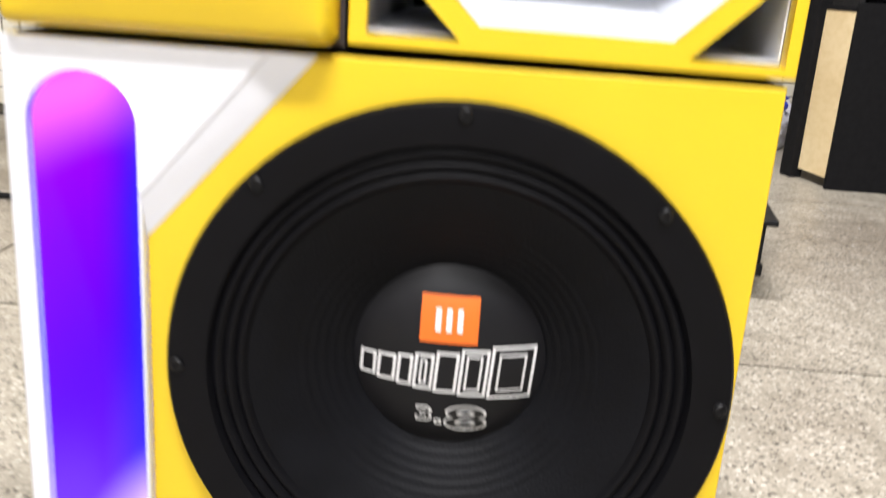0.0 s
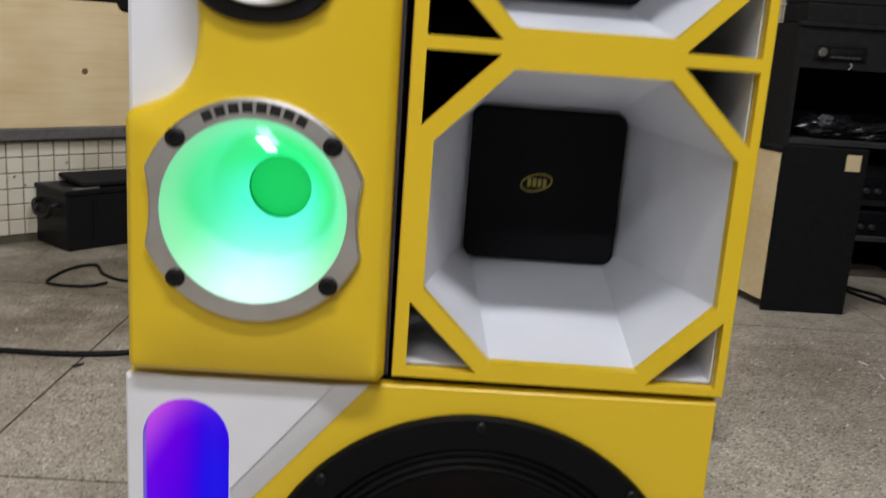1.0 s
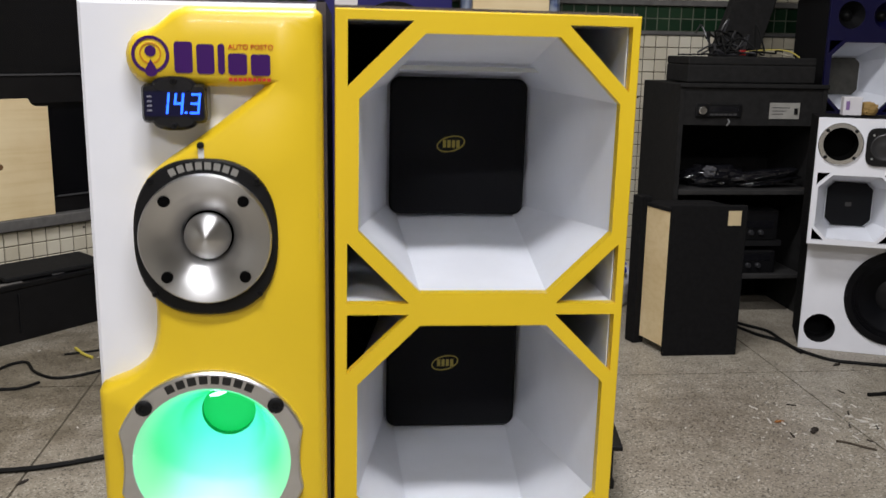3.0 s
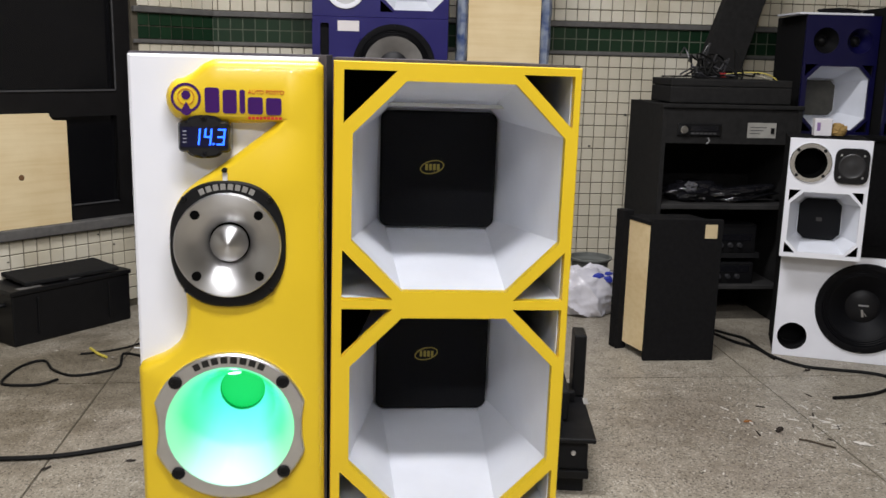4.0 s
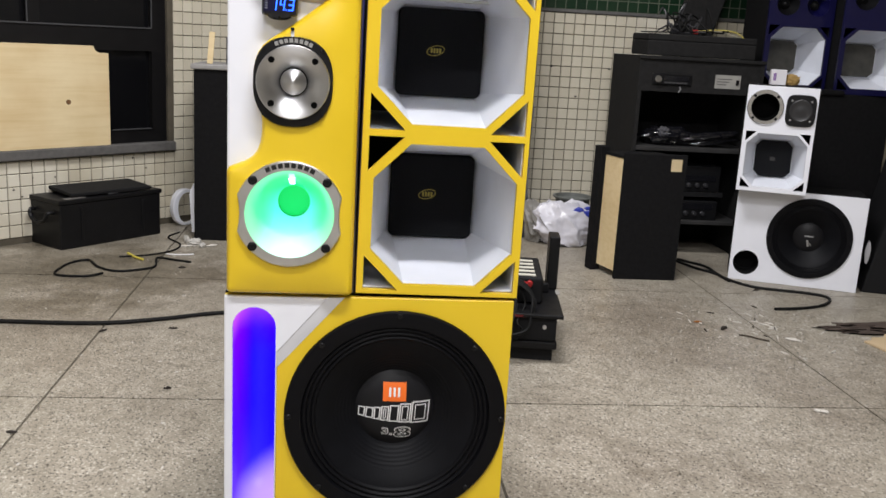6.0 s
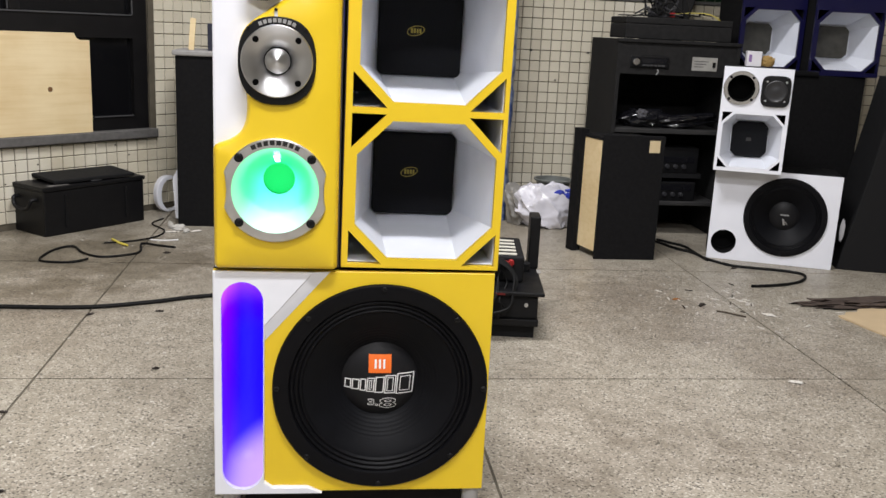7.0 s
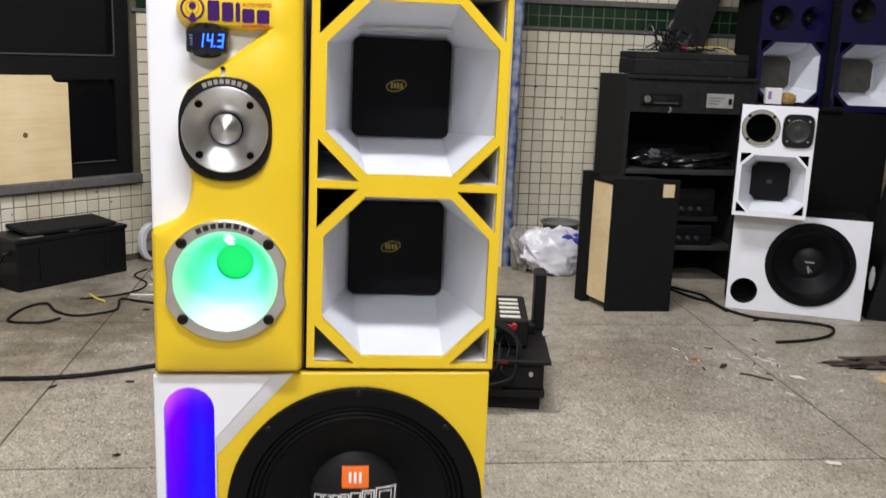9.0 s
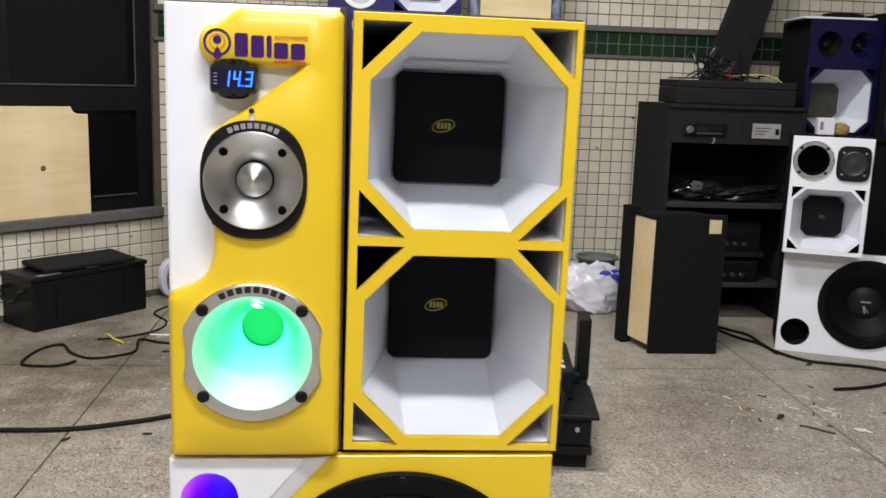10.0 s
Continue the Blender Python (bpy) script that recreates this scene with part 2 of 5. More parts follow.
# ---- building helpers ----
def thing(name, m, label, category, group="", kind=""):
    ob = new(name)
    ob.matrix_basis = m
    ob.empty_display_size = 0.05
    return tagged(ob, label, category, group, kind)


def part(name, bm, material, parent, label="", smooth=False, at=None):
    me = bpy.data.meshes.new(name)
    bmesh.ops.recalc_face_normals(bm, faces=bm.faces)
    for f in bm.faces:
        f.smooth = smooth
    bm.to_mesh(me)
    bm.free()
    if smooth:
        me.set_sharp_from_angle(angle=radians(40))
    me.materials.append(material)
    ob = new(name, me)
    if parent:
        ob.parent = parent
    if at:
        ob.matrix_basis = at
    if label:
        ob["label"] = label
    return ob


def box(x0, x1, y0, y1, z0, z1, bevel=0.0, segments=2, bm=None):
    bm = bm or bmesh.new()
    r = bmesh.ops.create_cube(bm, size=1)
    for v in r["verts"]:
        v.co = Vector(((x0 + x1) / 2 + v.co.x * (x1 - x0), (y0 + y1) / 2 + v.co.y * (y1 - y0), (z0 + z1) / 2 + v.co.z * (z1 - z0)))
    if bevel:
        edges = list({e for v in r["verts"] for e in v.link_edges})
        bmesh.ops.bevel(bm, geom=edges, offset=bevel, segments=segments, affect="EDGES", profile=0.5)
    return bm


def lathe(profile, cx=0.0, cz=0.0, n=64, close=False):
    """Turns (radius, y) points round the axis through (cx, cz) along y."""
    bm = bmesh.new()
    rings = []
    for r, y in profile:
        if r < 1e-6:
            rings.append([bm.verts.new((cx, y, cz))])
        else:
            rings.append([bm.verts.new((cx + r * math.cos(2 * math.pi * i / n), y, cz + r * math.sin(2 * math.pi * i / n))) for i in range(n)])
    pairs = list(zip(rings, rings[1:])) + ([(rings[-1], rings[0])] if close else [])
    for a, b in pairs:
        for i in range(n):
            j = (i + 1) % n
            vs = [a[i % len(a)], a[j % len(a)], b[j % len(b)], b[i % len(b)]]
            vs = list(dict.fromkeys(vs))
            if len(vs) > 2:
                bm.faces.new(vs)
    return bm


def circle2(cx, cz, r, n=48):
    return [(cx + r * math.cos(2 * math.pi * i / n), cz + r * math.sin(2 * math.pi * i / n)) for i in range(n)]


def squircle(cx, cz, a, b, p, n=72):
    out = []
    for i in range(n):
        c, s = math.cos(2 * math.pi * i / n), math.sin(2 * math.pi * i / n)
        out.append((cx + a * math.copysign(abs(c) ** (2 / p), c), cz + b * math.copysign(abs(s) ** (2 / p), s)))
    return out


def rrect(x0, x1, z0, z1, r, n=6):
    out = []
    for cx, cz, a0 in ((x1 - r, z1 - r, 0), (x0 + r, z1 - r, 90), (x0 + r, z0 + r, 180), (x1 - r, z0 + r, 270)):
        for i in range(n + 1):
            a = radians(a0 + 90 * i / n)
            out.append((cx + r * math.cos(a), cz + r * math.sin(a)))
    return out


def soften(pts, rounds=2, hold=0.25):
    for _ in range(rounds):
        out = []
        for (ax, az), (bx, bz) in zip(pts, pts[1:] + pts[:1]):
            out += [(ax + (bx - ax) * hold, az + (bz - az) * hold), (bx + (ax - bx) * hold, bz + (az - bz) * hold)]
        pts = out
    return pts


def ccw(pts):
    s = sum(a[0] * b[1] - b[0] * a[1] for a, b in zip(pts, pts[1:] + pts[:1]))
    return pts if s > 0 else pts[::-1]


def inset(pts, d):
    pts = ccw(pts)
    out = []
    n = len(pts)
    for i in range(n):
        p, q, r = Vector(pts[i - 1]), Vector(pts[i]), Vector(pts[(i + 1) % n])
        a, b = (q - p).normalized(), (r - q).normalized()
        na, nb = Vector((-a.y, a.x)), Vector((-b.y, b.x))
        m = na + nb
        k = max(m.length_squared / 2, 0.5)
        out.append(tuple(q + m / k * d))
    return out


def slab(outline, layers, holes=(), back=True):
    """A solid on an outline in x, z; layers of (inset, y) from back to front; the holes go straight through."""
    bm = bmesh.new()
    outline = ccw(outline)
    loops = []
    for d, y in layers:
        loops.append([bm.verts.new((x, y, z)) for x, z in (inset(outline, d) if d else outline)])
    n = len(outline)
    for a, b in zip(loops, loops[1:]):
        for i in range(n):
            bm.faces.new((a[i], a[(i + 1) % n], b[(i + 1) % n], b[i]))
    y0, y1 = layers[0][1], layers[-1][1]
    hb, hf = [], []
    for h in holes:
        a = [bm.verts.new((x, y0, z)) for x, z in h]
        b = [bm.verts.new((x, y1, z)) for x, z in h]
        hb.append(a), hf.append(b)
        for i in range(len(h)):
            bm.faces.new((a[i], a[(i + 1) % len(h)], b[(i + 1) % len(h)], b[i]))
    for main, hl in ((loops[0], hb), (loops[-1], hf)) if back else ((loops[-1], hf),):
        if not hl:
            bm.faces.new(main)
            continue
        edges = []
        for lp in [main] + hl:
            for i in range(len(lp)):
                e = bm.edges.get((lp[i], lp[(i + 1) % len(lp)]))
                edges.append(e or bm.edges.new((lp[i], lp[(i + 1) % len(lp)])))
        bmesh.ops.triangle_fill(bm, use_beauty=True, use_dissolve=False, edges=edges)
    return bm


def plate(outline, y0, y1, holes=(), edge=0.0):
    layers = [(0, y0), (0, y1)] if not edge else [(0, y0), (0, y1 + edge if y1 < y0 else y1 - edge), (edge, y1)]
    return slab(outline, layers, holes)


def tube(points, r, n=8, close_ends=True):
    """A cable through points, smoothed."""
    pts = [Vector(p) for p in points]
    fine = []
    for i in range(len(pts) - 1):
        p0, p1, p2, p3 = pts[max(i - 1, 0)], pts[i], pts[i + 1], pts[min(i + 2, len(pts) - 1)]
        for k in range(8):
            t = k / 8
            fine.append(0.5 * (2 * p1 + (p2 - p0) * t + (2 * p0 - 5 * p1 + 4 * p2 - p3) * t * t + (3 * p1 - p0 - 3 * p2 + p3) * t ** 3))
    fine.append(pts[-1])
    bm = bmesh.new()
    rings = []
    for i, p in enumerate(fine):
        d = (fine[min(i + 1, len(fine) - 1)] - fine[max(i - 1, 0)]).normalized()
        s = d.cross(Vector((0.03, 0.05, 1))).normalized()
        u = s.cross(d)
        rings.append([bm.verts.new(p + (s * math.cos(2 * math.pi * k / n) + u * math.sin(2 * math.pi * k / n)) * r) for k in range(n)])
    for a, b in zip(rings, rings[1:]):
        for k in range(n):
            bm.faces.new((a[k], a[(k + 1) % n], b[(k + 1) % n], b[k]))
    bm.faces.new(rings[0]), bm.faces.new(rings[-1])
    return bm


def bars(x0, x1, z0, z1, count, y0, y1, gap=0.25, rise=0.0, lean=0.0):
    """A row of letter-sized bars standing for a mark."""
    bm = bmesh.new()
    w = (x1 - x0) / count
    for i in range(count):
        a, b = x0 + w * (i + gap / 2), x0 + w * (i + 1 - gap / 2)
        zz = z1 + rise * (i + 0.5) / count
        vs = []
        for y in (y0, y1):
            vs += [bm.verts.new(c) for c in ((a, y, z0), (b, y, z0), (b + lean, y, zz), (a + lean, y, zz))]
        for f in ((0, 1, 2, 3), (4, 5, 6, 7), (0, 1, 5, 4), (1, 2, 6, 5), (2, 3, 7, 6), (3, 0, 4, 7)):
            bm.faces.new([vs[k] for k in f])
    return bm


# ---- the setting ----
TILE_PITCH = 0.053
WALL_Y = 3.15
CORNER = (-0.60, 3.15)
X_JOINTS = [-3.0, -1.885, -0.79, 0.305, 1.40, 2.495, 3.6, 5.0]
Y_JOINTS = [-6.0, -4.0, -2.8, -1.62, -0.45, 0.715, 1.88, 3.15, 4.2]
GAP = 0.003
floor = tagged(new("floor"), "speckled grey terrazzo floor in large slabs with thin dark joints", "floor", kind="structure")
part("floor_bed", box(-3.2, 5.2, -6.2, 4.4, -0.12, -0.004), GROUT, floor)
for xa, xb in zip(X_JOINTS, X_JOINTS[1:]):
    for ya, yb in zip(Y_JOINTS, Y_JOINTS[1:]):
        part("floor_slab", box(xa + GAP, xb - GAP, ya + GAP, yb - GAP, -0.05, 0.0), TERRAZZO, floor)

# unseen walls and ceiling, added to close the place; they also bounce light
PLASTER = shader("painted_plaster", (0.55, 0.53, 0.48), 0.8, var=0.12, scale=2, bump=0.1, bump_scale=60)
part("unseen_wall_rear", box(-3.2, 5.2, -6.3, -6.2, 0, 3.4), PLASTER, None)["kind"] = "structure"
part("unseen_wall_left", box(-3.3, -3.2, -6.2, 4.4, 0, 3.4), PLASTER, None)["kind"] = "structure"
part("unseen_wall_right", box(5.2, 5.3, -6.2, 4.4, 0, 3.4), PLASTER, None)["kind"] = "structure"
part("ceiling", box(-3.3, 5.3, -6.3, 4.5, 3.4, 3.5), PLASTER, None)["kind"] = "structure"

BAND0 = 1.105


def tile_rows():
    rows = [(1.088 - TILE_PITCH * (k + 1), False) for k in range(20)]
    rows += [(BAND0, True), (BAND0 + TILE_PITCH, True)]
    rows += [(1.235 + TILE_PITCH * k, False) for k in range(22)]
    return rows


def one_tile(x, z, w, rng):
    g, e, y = 0.0014, 0.0022, -0.004 - rng.random() * 0.0008
    a, b, c, d = x + g, x + w - g, z + g, z + TILE_PITCH - g
    vs = [(a, 0, c), (b, 0, c), (b, 0, d), (a, 0, d), (a + e, y, c + e), (b - e, y, c + e), (b - e, y, d - e), (a + e, y, d - e)]
    fs = [(0, 1, 5, 4), (1, 2, 6, 5), (2, 3, 7, 6), (3, 0, 4, 7), (4, 5, 6, 7)]
    return vs, fs


def tiled(root, x0, x1, keep, single, seed):
    """Tiles over a wall in its own frame; those that single() picks are objects of their own."""
    rng = random.Random(seed)
    batch = {False: ([], []), True: ([], [])}
    base = {}
    for green in (False, True):
        me = bpy.data.meshes.new("tile")
        vs, fs = one_tile(0, 0, TILE_PITCH, rng)
        me.from_pydata(vs, [], fs)
        me.materials.append(TILE_GREEN if green else TILE)
        base[green] = me
    for z, green in tile_rows():
        x = x1
        while x > x0 + 0.01:
            xa = max(x - TILE_PITCH, x0)
            if keep(xa, x, z):
                if single(xa, z, green) and x - xa > TILE_PITCH * 0.98:
                    o = new("tile", base[green])
                    o.parent = root
                    o.location = (xa, 0, z)
                else:
                    vs, fs = one_tile(xa, z, x - xa, rng)
                    V, F = batch[green]
                    n = len(V)
                    V += vs
                    F += [tuple(i + n for i in f) for f in fs]
            x = xa
    for green, (V, F) in batch.items():
        if V:
            me = bpy.data.meshes.new("tiling")
            me.from_pydata(V, [], F)
            me.materials.append(TILE_GREEN if green else TILE)
            o = new("green_tiling" if green else "tiling", me)
            o.parent = root
            o["kind"] = "stuff"


# back wall
wall_back = thing("wall_back", pose(CORNER[0], WALL_Y, 0), "cream square tiled wall with a dark green tile band", "wall", kind="structure")
part("wall_core", box(0, 5.8, 0, 0.15, 0, 3.4), GROUT, wall_back)
for za, zb, out in ((1.0885, 1.1045, 0.012), (1.2115, 1.2345, 0.018)):
    part("ledge", box(0.0, 5.8, -out, 0, za, zb, 0.003), STONE, wall_back)

part("band_grout", box(0.0, 5.8, -0.0022, -0.0004, 1.105, 1.211), shader("pale_grout", (0.12, 0.14, 0.10), 0.9, var=0.3, scale=18), wall_back)

# slanting wall with the window
OBL = 2.6
wall_window = thing("wall_window", pose(CORNER[0] - OBL * math.sqrt(0.5), CORNER[1] - OBL * math.sqrt(0.5), 0, 0, 0, 45), "cream tiled wall under and beside a black window", "wall", kind="structure")
WIN = OBL - 0.40
part("wall_core", plate([(0, 0), (OBL, 0), (OBL, 3.4), (WIN, 3.4), (WIN, 0.37), (0, 0.37)], 0.0, 0.15), GROUT, wall_window)
for za, zb, out in ((1.0885, 1.1045, 0.012), (1.2115, 1.2345, 0.018)):
    part("ledge", box(WIN + 0.004, OBL, -out, 0, za, zb, 0.003), STONE, wall_window)
part("window_sill", box(0, WIN + 0.022, -0.03, 0.14, 0.352, 0.392, 0.004), STONE, wall_window, "dark grey stone window sill")
window = thing("window_1", wall_window.matrix_basis @ pose(0, 0, 0), "black framed window with dark glass", "window", kind="structure")
part("window_frame", plate([(0, 0.393), (WIN - 0.002, 0.393), (WIN - 0.002, 2.4), (0, 2.4)], 0.06, 0.012, [rrect(0.05, WIN - 0.075, 0.45, 0.80, 0.004), rrect(0.05, WIN - 0.075, 0.905, 2.3, 0.004)]), FRAME_BLACK, window)
part("pane", box(0.04, WIN - 0.06, 0.035, 0.041, 0.44, 0.81), DARK_GLASS, window)
part("pane", box(0.04, WIN - 0.06, 0.035, 0.041, 0.895, 2.31), DARK_GLASS, window)
BEAD = shader("grey_bead", (0.06, 0.06, 0.063), 0.5)
part("glazing_bead", box(0.06, WIN - 0.079, 0.006, 0.0115, 0.898, 0.9035), BEAD, window)
part("glazing_bead", box(WIN - 0.0795, WIN - 0.0745, 0.006, 0.0115, 0.9035, 2.3), BEAD, window)
part("mullion", box(1.556, 1.602, 0.002, 0.0345, 0.906, 2.299, 0.002), FRAME_BLACK, window)
part("glazing_bead", box(1.5495, 1.5545, 0.006, 0.0115, 0.9065, 2.298), BEAD, window)
part("glazing_bead", box(WIN - 0.28, WIN - 0.085, 0.006, 0.0115, 0.452, 0.457), BEAD, window)

# plywood sheet leaning in the window
ply = thing("plywood_sheet", wall_window.matrix_basis @ pose(0, -0.012, 0.393), "pale plywood sheet with a notched corner on the window sill", "plywood sheet")
PW = OBL - 0.706
bm = plate([(PW - 1.1, 0), (PW, 0), (PW, 0.395), (PW - 0.045, 0.397), (PW - 0.058, 0.403), (PW - 0.066, 0.414), (PW - 0.07, 0.425), (PW - 1.1, 0.43)], 0.012, -0.003)
part("sheet", bm, PLYWOOD, ply)
part("knot", lathe([(0, -0.0045), (0.009, -0.0045), (0.011, -0.003)], PW - 0.19, 0.19, 16), shader("dark_knot", (0.16, 0.08, 0.03), 0.7), ply)

# ---- the loudspeaker stack ----


def screw(parent, x, y, z, r=0.0045, material=None):
    o = part("screw", lathe([(r, 0), (r, -0.002), (r * 0.75, -0.0032), (r * 0.45, -0.0032), (r * 0.42, -0.0018), (0, -0.0018)], 0, 0, 12), material or BLACK, parent, smooth=True)
    o.location = (x, y, z)
    return o


# --- bass cabinet
sub = thing("bass_speaker", pose(0, 0, 0), "yellow and white bass cabinet with black woofer and lit port", "speaker")
SLOT = rrect(-0.2385, -0.1640, 0.0705, 0.4710, 0.0370, 12)
WC = (0.0490, 0.2695)
part("body", slab([(-0.253, 0.060), (0.251, 0.060), (0.251, 0.490), (-0.253, 0.490)], [(0, 0.46), (0, 0.013)], [inset(SLOT, -0.0015), circle2(*WC, 0.172)]), CARPET, sub)
face = [(-0.2520, 0.0605), (0.2495, 0.0605), (0.2495, 0.4892), (-0.2520, 0.4892)]
part("front_panel", slab(face, [(0, 0.012), (0, 0.001), (0.001, 0.0)], [inset(SLOT, -0.0015), circle2(*WC, 0.172)]), YELLOW, sub, "glossy yellow front panel")
# white raised border with a sloping edge
quad = [(-0.2520, 0.4892), (-0.2520, 0.0605), (-0.056, 0.0605), (-0.082, 0.0735), (-0.148, 0.0745), (-0.1625, 0.084), (-0.1625, 0.388), (-0.0770, 0.4892)]
part("white_border", slab(quad, [(0, -0.0005), (0, -0.008), (0.002, -0.010)], [inset(SLOT, 0.0005)]), WHITE, sub, "white raised border panel")
bm = bmesh.new()
a = [bm.verts.new(p) for p in ((-0.1625, -0.0085, 0.388), (-0.0770, -0.0085, 0.4892), (-0.0475, -0.0008, 0.4892), (-0.1625, -0.0008, 0.3590))]
b = [bm.verts.new((p.co.x, -0.0003, p.co.z)) for p in a]
bm.faces.new(a), bm.faces.new(b)
for i in range(4):
    bm.faces.new((a[i], a[(i + 1) % 4], b[(i + 1) % 4], b[i]))
part("sloping_edge", bm, WHITE, sub, "white sloping edge strip")
# slot port: lining and back
bm = bmesh.new()
front = [bm.verts.new((x, -0.0004, z)) for x, z in ccw(SLOT)]
loops = [front] + [[bm.verts.new((x, y, z)) for x, z in (inset(SLOT, d) if d else ccw(SLOT))] for d, y in [(0.0345 * (1 - math.cos(radians(a))), 0.085 + 0.0345 * math.sin(radians(a))) for a in (0, 15, 30, 45, 60, 72, 84)]]
for fa, re in zip(loops, loops[1:]):
    for i in range(len(SLOT)):
        bm.faces.new((fa[i], fa[(i + 1) % len(SLOT)], re[(i + 1) % len(SLOT)], re[i]))
ZA, ZB = 0.0705 + 0.0370, 0.4710 - 0.0370
for v in loops[-1]:
    v.co = Vector((-0.2010, 0.1205, min(max(v.co.z, ZA), ZB)))
bmesh.ops.remove_doubles(bm, verts=bm.verts, dist=0.0004)
# diode light in the port, painted as an emission gradient over the lining
PORT_GLOW, pg = glow_material("painted_port_light", (0.01, 0.01, 0.03), 0.5, 1.0)
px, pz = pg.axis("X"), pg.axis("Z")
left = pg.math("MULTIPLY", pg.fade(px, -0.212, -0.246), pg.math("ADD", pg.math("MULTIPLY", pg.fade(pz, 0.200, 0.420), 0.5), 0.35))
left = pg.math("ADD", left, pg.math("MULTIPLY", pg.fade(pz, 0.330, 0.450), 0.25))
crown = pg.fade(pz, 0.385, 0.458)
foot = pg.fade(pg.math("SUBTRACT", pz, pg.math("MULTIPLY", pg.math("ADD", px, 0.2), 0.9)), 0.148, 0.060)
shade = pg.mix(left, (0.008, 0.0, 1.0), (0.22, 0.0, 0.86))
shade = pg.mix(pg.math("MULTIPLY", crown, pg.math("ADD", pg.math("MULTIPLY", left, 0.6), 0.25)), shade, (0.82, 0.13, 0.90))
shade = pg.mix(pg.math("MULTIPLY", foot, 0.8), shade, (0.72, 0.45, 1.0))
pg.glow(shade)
part("port_lining", bm, PORT_GLOW, sub, "port lining with painted blue and violet glow", smooth=True)
part("plinth", box(-0.20, 0.215, 0.04, 0.42, 0.0, 0.0595), BLACK_MATT, sub, "black base under the cabinet")
for x in (-0.225, 0.232):
    for y in (0.03, 0.40):
        part("foot", lathe([(0, 0), (0.014, 0), (0.016, 0.006), (0.016, 0.054), (0.012, 0.0592), (0, 0.0592)], 0, 0, 20), shader("clear_grey_foot", (0.5, 0.5, 0.52), 0.25), sub, "grey translucent foot", smooth=True, at=pose(x, y, 0.0595, -90, 0, 0))


def woofer(parent, cx, cz, r, scr=8, mark=True, phase=90):
    """A woofer of outer radius r, facing -y, in the plane y = 0."""
    k = r / 0.196
    prof = [(0.1965, 0.004), (0.1965, -0.006), (0.1945, -0.0085), (0.172, -0.0095), (0.168, -0.0085), (0.1655, -0.003)]
    w = part("woofer", lathe([(a * k, y * k) for a, y in prof], cx, cz, 96), RUBBER, parent, "black woofer frame ring", smooth=True)
    roll = []
    for i in range(37):
        u = i / 36
        roll.append(((0.1655 - 0.024 * u) * k, (-0.003 + 0.006 * u - 0.0032 * abs(math.sin(u * 3 * math.pi))) * k))
    part("surround", lathe(roll, cx, cz, 96), RUBBER, w, "black pleated surround", smooth=True)
    con = []
    for i in range(41):
        u = i / 40
        rr = 0.1415 - 0.073 * u
        rip = 0.00035 * math.sin((rr - 0.068) / 0.0065 * 2 * math.pi) if rr < 0.112 else 0
        con.append((rr * k, (0.003 + 0.043 * u ** 1.15 + rip) * k))
    part("cone", lathe(con, cx, cz, 96), CONE, w, "black ribbed paper cone", smooth=True)
    cap = [(0.0715 * math.sin(a) / math.sin(1.0) * k, (0.026 + 0.018 * (1 - math.cos(a)) / (1 - math.cos(1.0))) * k) for a in [i / 14 for i in range(15)]]
    part("dust_cap", lathe(cap, cx, cz, 64), DOME, w, "domed black dust cap", smooth=True)
    for i in range(scr):
        a = radians(phase + i * 360 / scr)
        screw(w, cx + 0.1885 * k * math.cos(a), -0.0088 * k, cz + 0.1885 * k * math.sin(a), 0.0050 * k)
    return w


wf = woofer(sub, *WC, 0.1975)


def on_cap(bm, cx, cz, k=1.0, lift=0.0006):
    """Lays a flat mark (y = small negative) on the dust cap's dome."""
    for v in bm.verts:
        rr = min(math.hypot(v.co.x - cx, v.co.z - cz) / k, 0.0714)
        ang = math.asin(min(rr * math.sin(1.0) / 0.0715, 1))
        v.co.y += (0.026 + 0.018 * (1 - math.cos(ang)) / (1 - math.cos(1.0))) * k - lift
    return bm


def grid_rect(x0, x1, z0, z1, y, n=8, shear=0.0, rise=0.0):
    bm = bmesh.new()
    g = [[bm.verts.new((x0 + (x1 - x0) * i / n + shear * j / n, y, z0 + (z1 - z0) * j / n + rise * i / n)) for i in range(n + 1)] for j in range(n + 1)]
    for j in range(n):
        for i in range(n):
            bm.faces.new((g[j][i], g[j][i + 1], g[j + 1][i + 1], g[j + 1][i]))
    return bm


part("emblem", on_cap(grid_rect(0.0265, 0.0690, 0.2870, 0.3215, -0.0003), *WC), ORANGE, wf, "orange square emblem")
for x0, x1 in ((0.0375, 0.0415), (0.0455, 0.0495), (0.0535, 0.0575)):
    part("emblem_bar", on_cap(grid_rect(x0, x1, 0.2955, 0.3125, -0.0009, 4), *WC), PRINT_WHITE, wf)


def outlined(x0, x1, z0, z1, t, rise=0.0, lean=0.0):
    """A letter-sized hollow mark in white line."""
    bm = bmesh.new()
    for a, b, c, d in ((x0, x1, z0, z0 + t), (x0, x1, z1 - t, z1), (x0, x0 + t, z0 + t, z1 - t), (x1 - t, x1, z0 + t, z1 - t)):
        n = 5
        g = [[bm.verts.new((a + (b - a) * i / n + lean * ((c + (d - c) * j / n) - z0), -0.0003, c + (d - c) * j / n + rise * (a + (b - a) * i / n - x0))) for i in range(n + 1)] for j in range(n + 1)]
        for j in range(n):
            for i in range(n):
                bm.faces.new((g[j][i], g[j][i + 1], g[j + 1][i + 1], g[j + 1][i]))
    return bm


